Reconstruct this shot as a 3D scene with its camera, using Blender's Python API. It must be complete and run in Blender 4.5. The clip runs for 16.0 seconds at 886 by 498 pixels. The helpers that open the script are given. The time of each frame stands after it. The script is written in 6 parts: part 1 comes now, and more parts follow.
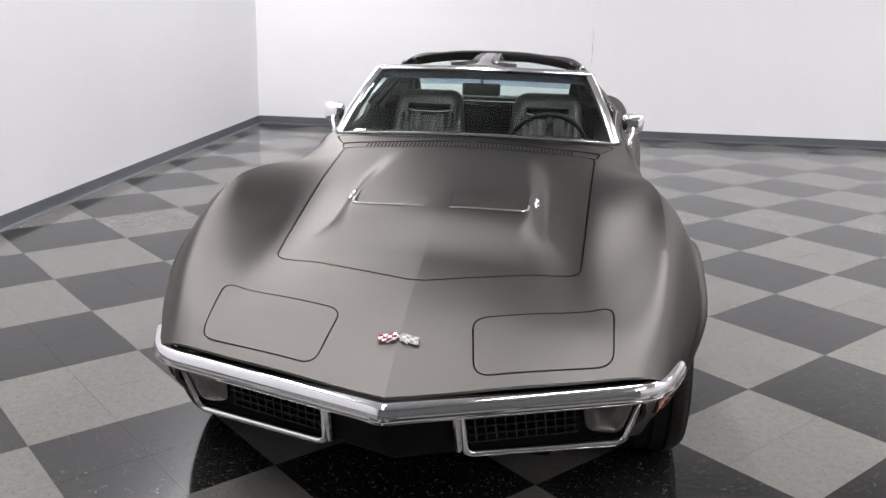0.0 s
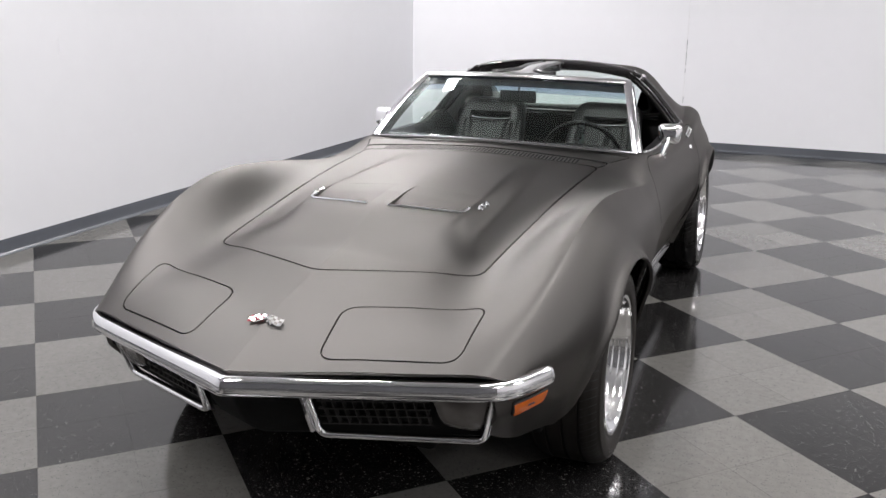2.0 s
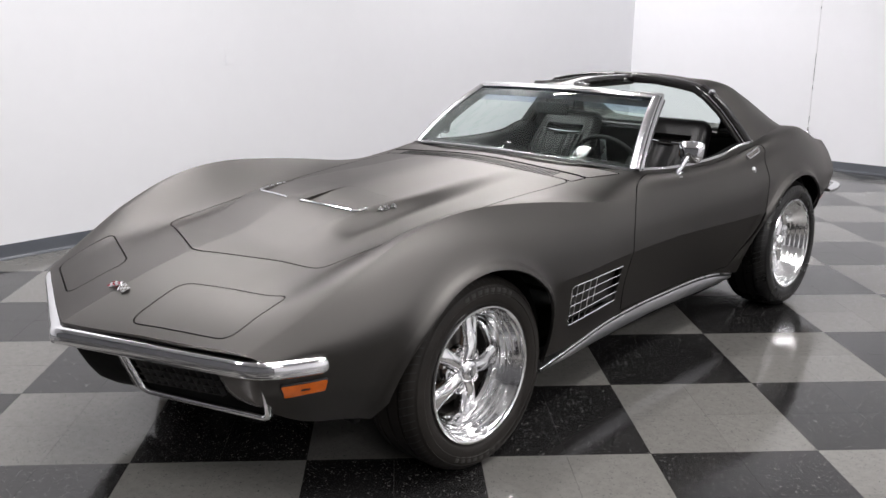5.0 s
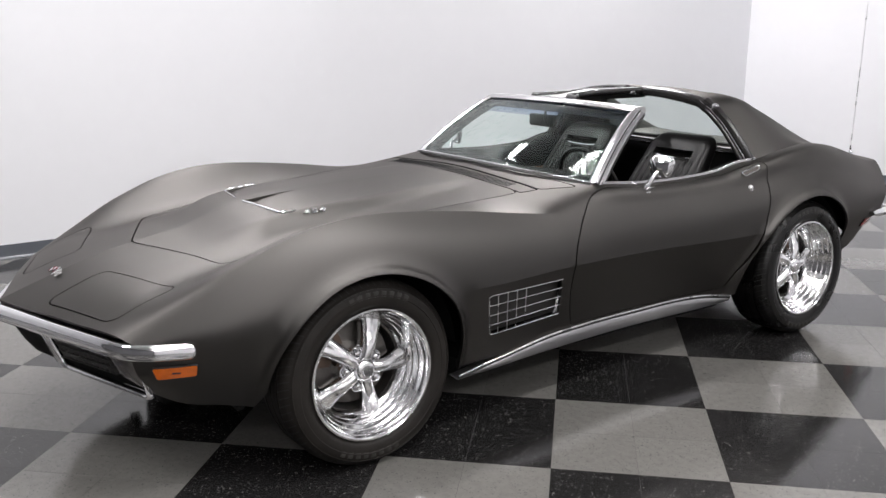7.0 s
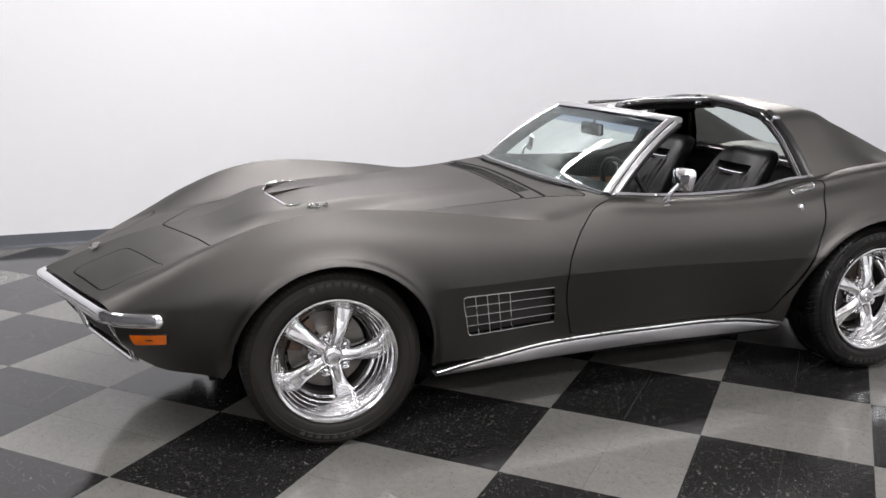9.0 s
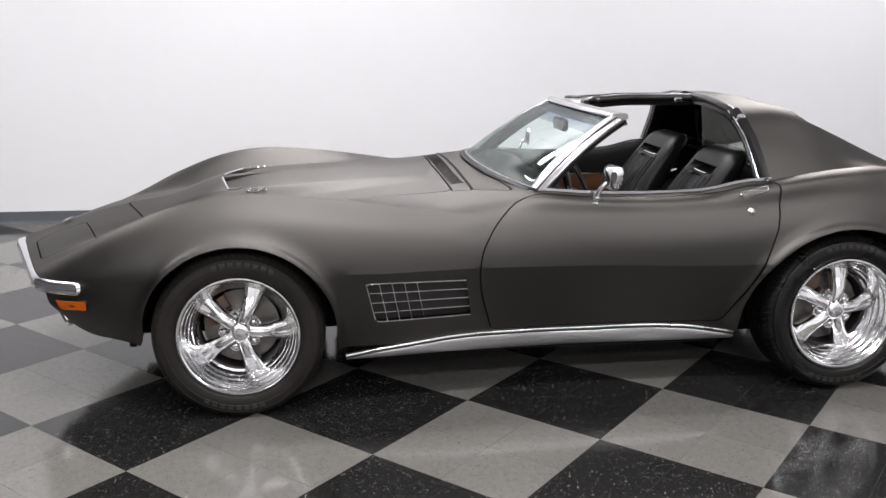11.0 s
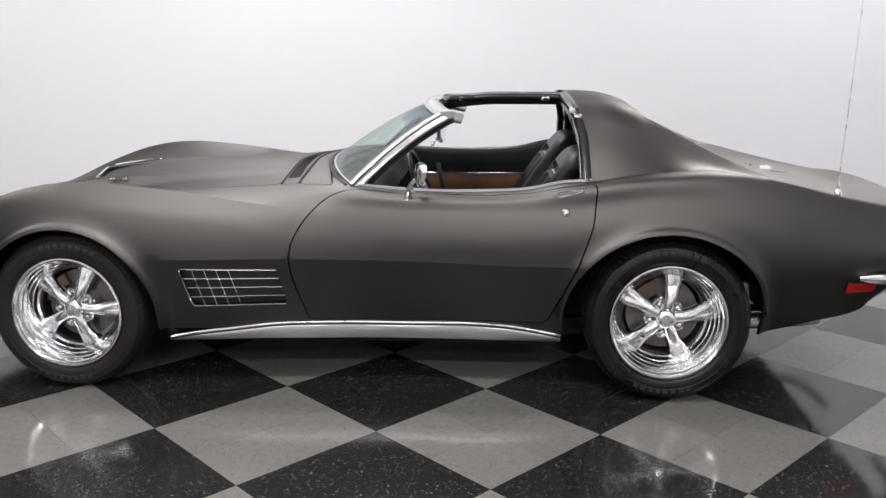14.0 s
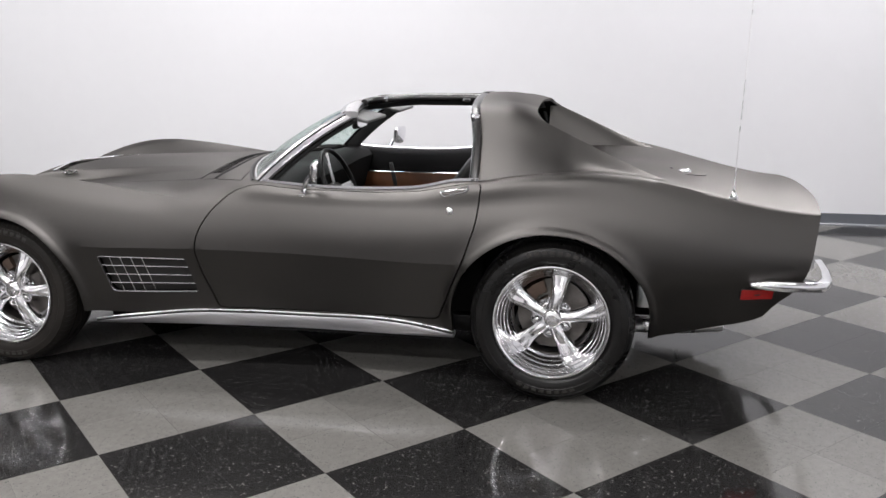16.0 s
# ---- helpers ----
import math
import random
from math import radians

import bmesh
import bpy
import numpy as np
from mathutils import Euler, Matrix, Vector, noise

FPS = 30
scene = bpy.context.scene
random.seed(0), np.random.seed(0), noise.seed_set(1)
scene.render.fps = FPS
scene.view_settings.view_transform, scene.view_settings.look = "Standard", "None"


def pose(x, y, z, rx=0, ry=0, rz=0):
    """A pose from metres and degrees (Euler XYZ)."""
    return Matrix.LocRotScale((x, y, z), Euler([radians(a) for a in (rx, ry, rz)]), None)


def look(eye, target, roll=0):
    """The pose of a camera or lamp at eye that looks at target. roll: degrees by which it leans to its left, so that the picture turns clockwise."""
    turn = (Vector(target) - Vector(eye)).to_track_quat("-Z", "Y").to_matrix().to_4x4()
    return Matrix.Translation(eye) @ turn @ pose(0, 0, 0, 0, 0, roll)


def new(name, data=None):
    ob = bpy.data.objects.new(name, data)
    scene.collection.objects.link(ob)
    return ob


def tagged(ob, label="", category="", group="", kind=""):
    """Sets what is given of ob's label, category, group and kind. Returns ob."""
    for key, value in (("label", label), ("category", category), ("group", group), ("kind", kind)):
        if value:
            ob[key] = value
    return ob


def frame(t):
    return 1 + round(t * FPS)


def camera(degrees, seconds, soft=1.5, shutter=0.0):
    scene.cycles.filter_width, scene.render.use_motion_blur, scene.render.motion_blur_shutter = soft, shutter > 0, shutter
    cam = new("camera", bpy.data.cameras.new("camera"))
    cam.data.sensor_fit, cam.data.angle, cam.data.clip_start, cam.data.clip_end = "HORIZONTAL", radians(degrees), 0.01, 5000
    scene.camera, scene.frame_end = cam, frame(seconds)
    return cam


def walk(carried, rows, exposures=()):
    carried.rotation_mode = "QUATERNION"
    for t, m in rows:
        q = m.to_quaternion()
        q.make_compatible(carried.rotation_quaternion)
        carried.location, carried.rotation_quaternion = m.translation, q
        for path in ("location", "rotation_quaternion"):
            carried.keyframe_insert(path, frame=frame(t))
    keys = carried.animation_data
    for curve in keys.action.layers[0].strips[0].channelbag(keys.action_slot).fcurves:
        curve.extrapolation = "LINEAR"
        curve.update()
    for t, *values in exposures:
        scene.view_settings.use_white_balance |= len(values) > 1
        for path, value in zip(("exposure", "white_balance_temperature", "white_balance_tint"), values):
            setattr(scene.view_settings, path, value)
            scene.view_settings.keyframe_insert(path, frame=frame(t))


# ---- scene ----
cam = camera(53.6, 16.0)
PATH = [
    (0, (0.367, -2.934, 1.500), (0.133, -1.025, 0.952), 1.4),
    (0.5, (0.581, -2.923, 1.497), (0.214, -1.031, 0.963), 1.3),
    (1, (0.819, -2.896, 1.498), (0.312, -1.035, 0.968), 1.0),
    (1.5, (1.057, -2.856, 1.497), (0.438, -1.030, 0.967), 0.9),
    (2, (1.307, -2.797, 1.493), (0.593, -1.005, 0.964), 0.8),
    (2.5, (1.563, -2.722, 1.490), (0.723, -0.985, 0.965), 0.7),
    (3, (1.793, -2.629, 1.487), (0.835, -0.953, 0.963), 0.7),
    (3.2, (1.882, -2.592, 1.487), (0.879, -0.942, 0.965), 0.7),
    (5.3, (2.732, -2.012, 1.488), (1.354, -0.649, 0.995), 0.5),
    (5.5, (2.800, -1.958, 1.486), (1.389, -0.625, 1.001), 0.6),
    (6, (2.979, -1.795, 1.488), (1.508, -0.526, 1.012), 0.5),
    (6.5, (3.160, -1.603, 1.486), (1.634, -0.403, 1.008), 0.2),
    (7, (3.309, -1.444, 1.488), (1.717, -0.332, 1.011), 0.2),
    (7.5, (3.453, -1.267, 1.492), (1.800, -0.246, 1.018), 0.2),
    (8, (3.603, -1.054, 1.487), (1.872, -0.165, 1.027), 0.2),
    (8.2, (3.657, -0.976, 1.490), (1.900, -0.141, 1.030), 0.2),
    (10.3, (4.058, -0.026, 1.486), (2.151, 0.347, 1.014), 0.6),
    (10.5, (4.088, 0.08, 1.49), (2.174, 0.412, 1.015), 0.6),
    (11, (4.148, 0.34, 1.491), (2.223, 0.601, 1.014), 0.4),
    (11.5, (4.199, 0.587, 1.478), (2.265, 0.776, 1.006), 0.4),
    (12, (4.236, 0.802, 1.487), (2.298, 0.934, 1.01), 0.5),
    (12.5, (4.264, 1.045, 1.492), (2.322, 1.106, 1.016), 0.3),
    (13, (4.279, 1.267, 1.488), (2.336, 1.256, 1.015), 0.3),
    (13.5, (4.291, 1.508, 1.506), (2.352, 1.446, 1.021), 0.3),
    (14, (4.295, 1.769, 1.492), (2.355, 1.666, 1.014), 0.1),
    (14.5, (4.298, 1.997, 1.494), (2.362, 1.834, 1.017), -0.0),
    (15, (4.307, 2.251, 1.476), (2.377, 2.015, 1.011), -0.1),
    (15.5, (4.303, 2.503, 1.46), (2.38, 2.2, 1.002), -0.2),
    (16, (4.291, 2.731, 1.48), (2.382, 2.36, 1.013), -0.2),
]
walk(cam, [(t, look(eye, target, roll)) for t, eye, target, roll in PATH], [(0, 0.09), (1.5, 0.04), (3, 0.04), (6.5, 0.04), (8.2, 0.11), (10.3, 0.13), (13, 0.11), (16, 0.10)])

# ---- light ----
def lamp(x, y, z, sx, sy, watts):
    data = bpy.data.lights.new("tube_light", "AREA")
    data.shape, data.size, data.size_y, data.energy = "RECTANGLE", sx, sy, watts
    data.color = (1.0, 0.975, 0.985)
    ob = new("tube_light", data)
    ob.matrix_world = look((x, y, z), (x, y, 0))
    return ob


CEILING = 4.5
# strip lights on the unseen ceiling, some added to brighten the car: place along the room and power
STRIPS = [(-2.65, 0.4, 84), (-2.65, 4.7, 150), (-0.3, -3.6, 112), (-0.4, 0.2, 78), (2.3, -1.5, 32), (2.3, 0.6, 98), (2.3, 4.7, 30), (3.5, 2.4, 30)]
STRIPS += [(6.5, -3.6, 135), (6.5, 0.6, 105), (6.5, 4.8, 132), (9.3, -6.0, 76), (9.3, 0.6, 103)]
for sx_, sy_, power in STRIPS:
    lamp(sx_, sy_, CEILING - 0.115, 0.30, 1.96, power)
world = bpy.data.worlds.new("world")
scene.world = world
world.use_nodes = True
world.node_tree.nodes["Background"].inputs[0].default_value = (0.02, 0.02, 0.022, 1)


# ---- materials ----
def material(name, colour, rough=0.5, metal=0.0, vary=0.12, scale=6.0, bump=0.0, bump_scale=200.0, rough_vary=0.08, coat=0.0, spec=0.5, per_object=0.0):
    """A surface with coarse and fine variation of colour, roughness and relief, in metres."""
    m = bpy.data.materials.new(name)
    m.use_nodes = True
    t = m.node_tree
    b = t.nodes["Principled BSDF"]
    co = t.nodes.new("ShaderNodeTexCoord")
    n1, n2 = t.nodes.new("ShaderNodeTexNoise"), t.nodes.new("ShaderNodeTexNoise")
    for n, s, d in ((n1, scale, 4), (n2, scale * 14, 3)):
        n.inputs["Scale"].default_value, n.inputs["Detail"].default_value = s, d
        t.links.new(co.outputs["Object"], n.inputs["Vector"])
    add = t.nodes.new("ShaderNodeMath")
    add.operation = "MULTIPLY_ADD"
    add.inputs[1].default_value = 0.4
    t.links.new(n2.outputs["Fac"], add.inputs[0])
    t.links.new(n1.outputs["Fac"], add.inputs[2])
    rng = t.nodes.new("ShaderNodeMapRange")
    rng.inputs["From Min"].default_value, rng.inputs["From Max"].default_value = 0.4, 1.0
    rng.inputs["To Min"].default_value, rng.inputs["To Max"].default_value = 1 - vary, 1 + vary
    t.links.new(add.outputs[0], rng.inputs["Value"])
    value = rng.outputs[0]
    if per_object:
        info, mul = t.nodes.new("ShaderNodeObjectInfo"), t.nodes.new("ShaderNodeMath")
        mul.operation = "MULTIPLY_ADD"
        mul.inputs[1].default_value = per_object
        t.links.new(info.outputs["Random"], mul.inputs[0])
        t.links.new(value, mul.inputs[2])
        value = mul.outputs[0]
    mix = t.nodes.new("ShaderNodeVectorMath")
    mix.operation = "SCALE"
    mix.inputs[0].default_value = colour
    t.links.new(value, mix.inputs["Scale"])
    t.links.new(mix.outputs[0], b.inputs["Base Color"])
    rr = t.nodes.new("ShaderNodeMapRange")
    rr.inputs["To Min"].default_value, rr.inputs["To Max"].default_value = max(0.0, rough - rough_vary), min(1.0, rough + rough_vary)
    t.links.new(n1.outputs["Fac"], rr.inputs["Value"])
    t.links.new(rr.outputs[0], b.inputs["Roughness"])
    b.inputs["Metallic"].default_value = metal
    b.inputs["Coat Weight"].default_value = coat
    b.inputs["Coat Roughness"].default_value = 0.12
    b.inputs["Specular IOR Level"].default_value = spec
    if bump:
        nb, bp = t.nodes.new("ShaderNodeTexNoise"), t.nodes.new("ShaderNodeBump")
        nb.inputs["Scale"].default_value, nb.inputs["Detail"].default_value = bump_scale, 3
        t.links.new(co.outputs["Object"], nb.inputs["Vector"])
        bp.inputs["Strength"].default_value, bp.inputs["Distance"].default_value = 1.0, bump
        t.links.new(nb.outputs["Fac"], bp.inputs["Height"])
        t.links.new(bp.outputs[0], b.inputs["Normal"])
    return m


def tile_material(name, base, fleck, amount, vein):
    """Polished vinyl composition tile: mottled ground, stone flecks, waxed surface with faint waves."""
    m = bpy.data.materials.new(name)
    m.use_nodes = True
    t = m.node_tree
    b = t.nodes["Principled BSDF"]
    geo = t.nodes.new("ShaderNodeNewGeometry")
    info = t.nodes.new("ShaderNodeObjectInfo")
    off = t.nodes.new("ShaderNodeVectorMath")
    off.operation = "MULTIPLY_ADD"
    off.inputs[1].default_value = (37.0, 19.0, 0.0)
    comb = t.nodes.new("ShaderNodeCombineXYZ")
    for k in range(3):
        t.links.new(info.outputs["Random"], comb.inputs[k])
    t.links.new(comb.outputs[0], off.inputs[0])
    t.links.new(geo.outputs["Position"], off.inputs[2])
    mott = t.nodes.new("ShaderNodeTexNoise")
    mott.inputs["Scale"].default_value, mott.inputs["Detail"].default_value = 34, 8
    mott.inputs["Roughness"].default_value = 0.68
    vor = t.nodes.new("ShaderNodeTexVoronoi")
    vor.inputs["Scale"].default_value = 165
    warp = t.nodes.new("ShaderNodeTexNoise")
    warp.inputs["Scale"].default_value = 60
    wv = t.nodes.new("ShaderNodeVectorMath")
    wv.operation = "MULTIPLY_ADD"
    wv.inputs[1].default_value = (0.02, 0.02, 0.02)
    t.links.new(off.outputs[0], warp.inputs["Vector"])
    t.links.new(warp.outputs["Color"], wv.inputs[0])
    t.links.new(off.outputs[0], wv.inputs[2])
    t.links.new(off.outputs[0], mott.inputs["Vector"])
    t.links.new(wv.outputs[0], vor.inputs["Vector"])
    sep = t.nodes.new("ShaderNodeSeparateColor")
    t.links.new(vor.outputs["Color"], sep.inputs[0])
    pick = t.nodes.new("ShaderNodeMath")
    pick.operation = "LESS_THAN"
    pick.inputs[1].default_value = amount
    t.links.new(sep.outputs[0], pick.inputs[0])
    near = t.nodes.new("ShaderNodeMath")
    near.operation = "LESS_THAN"
    near.inputs[1].default_value = 0.42
    t.links.new(vor.outputs["Distance"], near.inputs[0])
    both = t.nodes.new("ShaderNodeMath")
    both.operation = "MULTIPLY"
    t.links.new(pick.outputs[0], both.inputs[0])
    t.links.new(near.outputs[0], both.inputs[1])
    soft = t.nodes.new("ShaderNodeMath")
    soft.operation = "MULTIPLY"
    faint = t.nodes.new("ShaderNodeMath")
    faint.operation, faint.inputs[1].default_value = "POWER", 2.4
    t.links.new(sep.outputs[1], faint.inputs[0])
    t.links.new(both.outputs[0], soft.inputs[0])
    t.links.new(faint.outputs[0], soft.inputs[1])
    ramp = t.nodes.new("ShaderNodeMix")
    ramp.data_type = "RGBA"
    ramp.inputs["A"].default_value = (*[c * (1 - vein) for c in base], 1)
    ramp.inputs["B"].default_value = (*[c * (1 + vein) for c in base], 1)
    t.links.new(mott.outputs["Fac"], ramp.inputs["Factor"])
    top = t.nodes.new("ShaderNodeMix")
    top.data_type = "RGBA"
    top.inputs["B"].default_value = (*fleck, 1)
    t.links.new(ramp.outputs["Result"], top.inputs["A"])
    t.links.new(soft.outputs[0], top.inputs["Factor"])
    var = t.nodes.new("ShaderNodeMath")
    var.operation = "MULTIPLY_ADD"
    var.inputs[1].default_value, var.inputs[2].default_value = 0.16, 0.92
    t.links.new(info.outputs["Random"], var.inputs[0])
    fin = t.nodes.new("ShaderNodeVectorMath")
    fin.operation = "SCALE"
    t.links.new(top.outputs["Result"], fin.inputs[0])
    t.links.new(var.outputs[0], fin.inputs["Scale"])
    t.links.new(fin.outputs[0], b.inputs["Base Color"])
    scuff = t.nodes.new("ShaderNodeTexNoise")
    scuff.inputs["Scale"].default_value, scuff.inputs["Detail"].default_value = 2.2, 6
    t.links.new(geo.outputs["Position"], scuff.inputs["Vector"])
    rr = t.nodes.new("ShaderNodeMapRange")
    rr.inputs["From Min"].default_value, rr.inputs["From Max"].default_value = 0.3, 0.75
    rr.inputs["To Min"].default_value, rr.inputs["To Max"].default_value = 0.07, 0.16
    t.links.new(scuff.outputs["Fac"], rr.inputs["Value"])
    t.links.new(rr.outputs[0], b.inputs["Roughness"])
    wave, bp = t.nodes.new("ShaderNodeTexNoise"), t.nodes.new("ShaderNodeBump")
    wave.inputs["Scale"].default_value, wave.inputs["Detail"].default_value = 9, 2
    t.links.new(off.outputs[0], wave.inputs["Vector"])
    bp.inputs["Strength"].default_value, bp.inputs["Distance"].default_value = 0.5, 0.0007
    t.links.new(wave.outputs["Fac"], bp.inputs["Height"])
    t.links.new(bp.outputs[0], b.inputs["Normal"])
    return m


def glass_material(name, tint, rough=0.0):
    m = bpy.data.materials.new(name)
    m.use_nodes = True
    t = m.node_tree
    t.nodes.remove(t.nodes["Principled BSDF"])
    clear, gloss, mix = t.nodes.new("ShaderNodeBsdfTransparent"), t.nodes.new("ShaderNodeBsdfGlossy"), t.nodes.new("ShaderNodeMixShader")
    clear.inputs[0].default_value = (*tint, 1)
    gloss.inputs["Roughness"].default_value = rough
    lw, power, rng = t.nodes.new("ShaderNodeLayerWeight"), t.nodes.new("ShaderNodeMath"), t.nodes.new("ShaderNodeMapRange")
    power.operation, power.inputs[1].default_value = "POWER", 3.0
    lw.inputs["Blend"].default_value = 0.5
    rng.inputs["To Min"].default_value, rng.inputs["To Max"].default_value = 0.03, 0.60
    t.links.new(lw.outputs["Facing"], power.inputs[0])
    t.links.new(power.outputs[0], rng.inputs["Value"])
    t.links.new(rng.outputs[0], mix.inputs["Fac"])
    t.links.new(clear.outputs[0], mix.inputs[1])
    t.links.new(gloss.outputs[0], mix.inputs[2])
    t.links.new(mix.outputs[0], t.nodes["Material Output"].inputs[0])
    return m


def band_material(name, tint, low, high):
    """A tint that fades in with height."""
    m = bpy.data.materials.new(name)
    m.use_nodes = True
    t = m.node_tree
    t.nodes.remove(t.nodes["Principled BSDF"])
    clear, co, sep = t.nodes.new("ShaderNodeBsdfTransparent"), t.nodes.new("ShaderNodeTexCoord"), t.nodes.new("ShaderNodeSeparateXYZ")
    rng, mix = t.nodes.new("ShaderNodeMapRange"), t.nodes.new("ShaderNodeMix")
    mix.data_type = "RGBA"
    mix.inputs["A"].default_value, mix.inputs["B"].default_value = (1, 1, 1, 1), (*tint, 1)
    rng.inputs["From Min"].default_value, rng.inputs["From Max"].default_value = low, high
    t.links.new(co.outputs["Object"], sep.inputs[0])
    t.links.new(sep.outputs["Z"], rng.inputs["Value"])
    t.links.new(rng.outputs[0], mix.inputs["Factor"])
    t.links.new(mix.outputs["Result"], clear.inputs[0])
    t.links.new(clear.outputs[0], t.nodes["Material Output"].inputs[0])
    return m


def lit_material(name, colour, strength):
    m = bpy.data.materials.new(name)
    m.use_nodes = True
    b = m.node_tree.nodes["Principled BSDF"]
    b.inputs["Base Color"].default_value = (0.8, 0.8, 0.8, 1)
    b.inputs["Emission Color"].default_value = (*colour, 1)
    b.inputs["Emission Strength"].default_value = strength
    return m


def satin_paint(name, colour, rough):
    """Metallic paint under a satin clear coat: a soft, short-tailed sheen over a thin diffuse base, with faint mottling."""
    m = bpy.data.materials.new(name)
    m.use_nodes = True
    t = m.node_tree
    t.nodes.remove(t.nodes["Principled BSDF"])
    gloss, base, add = t.nodes.new("ShaderNodeBsdfGlossy"), t.nodes.new("ShaderNodeBsdfDiffuse"), t.nodes.new("ShaderNodeAddShader")
    gloss.distribution = "BECKMANN"
    base.inputs["Color"].default_value = (0.002, 0.0019, 0.0018, 1)
    co, n1, n2 = t.nodes.new("ShaderNodeTexCoord"), t.nodes.new("ShaderNodeTexNoise"), t.nodes.new("ShaderNodeTexNoise")
    for n, scale, detail in ((n1, 2.5, 4), (n2, 900.0, 2)):
        n.inputs["Scale"].default_value, n.inputs["Detail"].default_value = scale, detail
        t.links.new(co.outputs["Object"], n.inputs["Vector"])
    mix, rr, bump = t.nodes.new("ShaderNodeMapRange"), t.nodes.new("ShaderNodeMapRange"), t.nodes.new("ShaderNodeBump")
    mix.inputs["To Min"].default_value, mix.inputs["To Max"].default_value = 0.94, 1.06
    rr.inputs["To Min"].default_value, rr.inputs["To Max"].default_value = rough - 0.03, rough + 0.03
    tint = t.nodes.new("ShaderNodeVectorMath")
    tint.operation = "SCALE"
    tint.inputs[0].default_value = colour
    t.links.new(n1.outputs["Fac"], mix.inputs["Value"])
    t.links.new(n1.outputs["Fac"], rr.inputs["Value"])
    t.links.new(mix.outputs[0], tint.inputs["Scale"])
    lw, power, sheen = t.nodes.new("ShaderNodeLayerWeight"), t.nodes.new("ShaderNodeMath"), t.nodes.new("ShaderNodeMix")
    lw.inputs["Blend"].default_value = 0.5
    power.operation, power.inputs[1].default_value = "POWER", 3.0
    sheen.data_type = "RGBA"
    sheen.inputs["B"].default_value = (0.272, 0.260, 0.250, 1)
    t.links.new(lw.outputs["Facing"], power.inputs[0])
    t.links.new(power.outputs[0], sheen.inputs["Factor"])
    t.links.new(tint.outputs[0], sheen.inputs["A"])
    t.links.new(sheen.outputs["Result"], gloss.inputs["Color"])
    t.links.new(rr.outputs[0], gloss.inputs["Roughness"])
    bump.inputs["Strength"].default_value, bump.inputs["Distance"].default_value = 1.0, 0.00002
    t.links.new(n2.outputs["Fac"], bump.inputs["Height"])
    t.links.new(bump.outputs[0], gloss.inputs["Normal"])
    t.links.new(gloss.outputs[0], add.inputs[0])
    t.links.new(base.outputs[0], add.inputs[1])
    t.links.new(add.outputs[0], t.nodes["Material Output"].inputs[0])
    return m


PAINT = satin_paint("satin_gunmetal_paint", (0.083, 0.0793, 0.0758), 0.47)
CHROME = material("chrome", (0.86, 0.86, 0.88), 0.045, 1.0, 0.03, 8.0, 0.0, 200, 0.03)
POLISHED = material("polished_aluminium", (0.84, 0.84, 0.85), 0.13, 1.0, 0.05, 14.0, 0.0005, 55, 0.05)
BRUSHED = material("brushed_aluminium", (0.78, 0.78, 0.79), 0.28, 1.0, 0.08, 9.0, 0.0, 300, 0.06)
BLACK = material("black_trim", (0.010, 0.010, 0.010), 0.55, 0.0, 0.2, 8.0)
DARK = material("dark_underbody", (0.007, 0.007, 0.007), 0.75, 0.0, 0.35, 5.0, 0.001, 40, 0.08, 0.0, 0.12)
RUBBER = material("tyre_rubber", (0.0045, 0.0042, 0.0040), 0.30, 0.0, 0.35, 9.0, 0.0006, 60, 0.22, 0.0, 0.34)
DUSTY_RUBBER = material("dusty_tyre_rubber", (0.0150, 0.0130, 0.0113), 0.55, 0.0, 0.35, 9.0, 0.0003, 120, 0.10, 0.0, 0.25)
LEATHER = material("black_leather", (0.0034, 0.0032, 0.0032), 0.36, 0.0, 0.25, 7.0, 0.0003, 170, 0.08, 0.0, 0.20)
WOOD = material("walnut_trim", (0.16, 0.060, 0.022), 0.38, 0.0, 0.35, 12.0, 0.0, 200, 0.08, 0.4)
CLEAR = glass_material("clear_glass", (0.93, 0.97, 0.955))
GLASS = glass_material("tinted_glass", (0.84, 0.945, 0.905))
BAND = band_material("blue_tint_band", (0.22, 0.30, 0.52), 1.06, 1.145)
AMBER = material("amber_lens", (0.72, 0.145, 0.006), 0.18, 0.0, 0.15, 30.0, 0.0008, 300, 0.05, 0.6)
RED = material("red_lens", (0.42, 0.006, 0.006), 0.2, 0.0, 0.15, 30.0, 0.0008, 300, 0.05, 0.6)
HEADER = material("dull_bright_metal", (0.46, 0.455, 0.46), 0.30, 1.0, 0.10, 9.0)
SILL = material("satin_aluminium", (0.68, 0.68, 0.70), 0.36, 1.0, 0.03, 2.0, 0.0, 200, 0.02)
SMOKY = material("smoky_lamp", (0.085, 0.076, 0.070), 0.22, 0.0, 0.15, 30.0, 0.0006, 260, 0.05, 0.6)
ENAMEL_RED = material("red_enamel", (0.30, 0.03, 0.045), 0.25, 0.0, 0.1, 60.0)
ENAMEL_WHITE = material("white_enamel", (0.62, 0.62, 0.62), 0.25, 0.0, 0.08, 60.0)
VENT_GREY = material("dark_vent_paint", (0.020, 0.019, 0.018), 0.5, 0.0, 0.2, 8.0)
GRILLE = material("dark_grille_metal", (0.045, 0.044, 0.043), 0.38, 0.5, 0.15, 12.0)
IRON = material("cast_iron", (0.16, 0.15, 0.14), 0.45, 0.8, 0.3, 14.0, 0.0004, 90)
DARK_METAL = material("dark_dull_metal", (0.055, 0.050, 0.046), 0.55, 0.6, 0.25, 14.0)
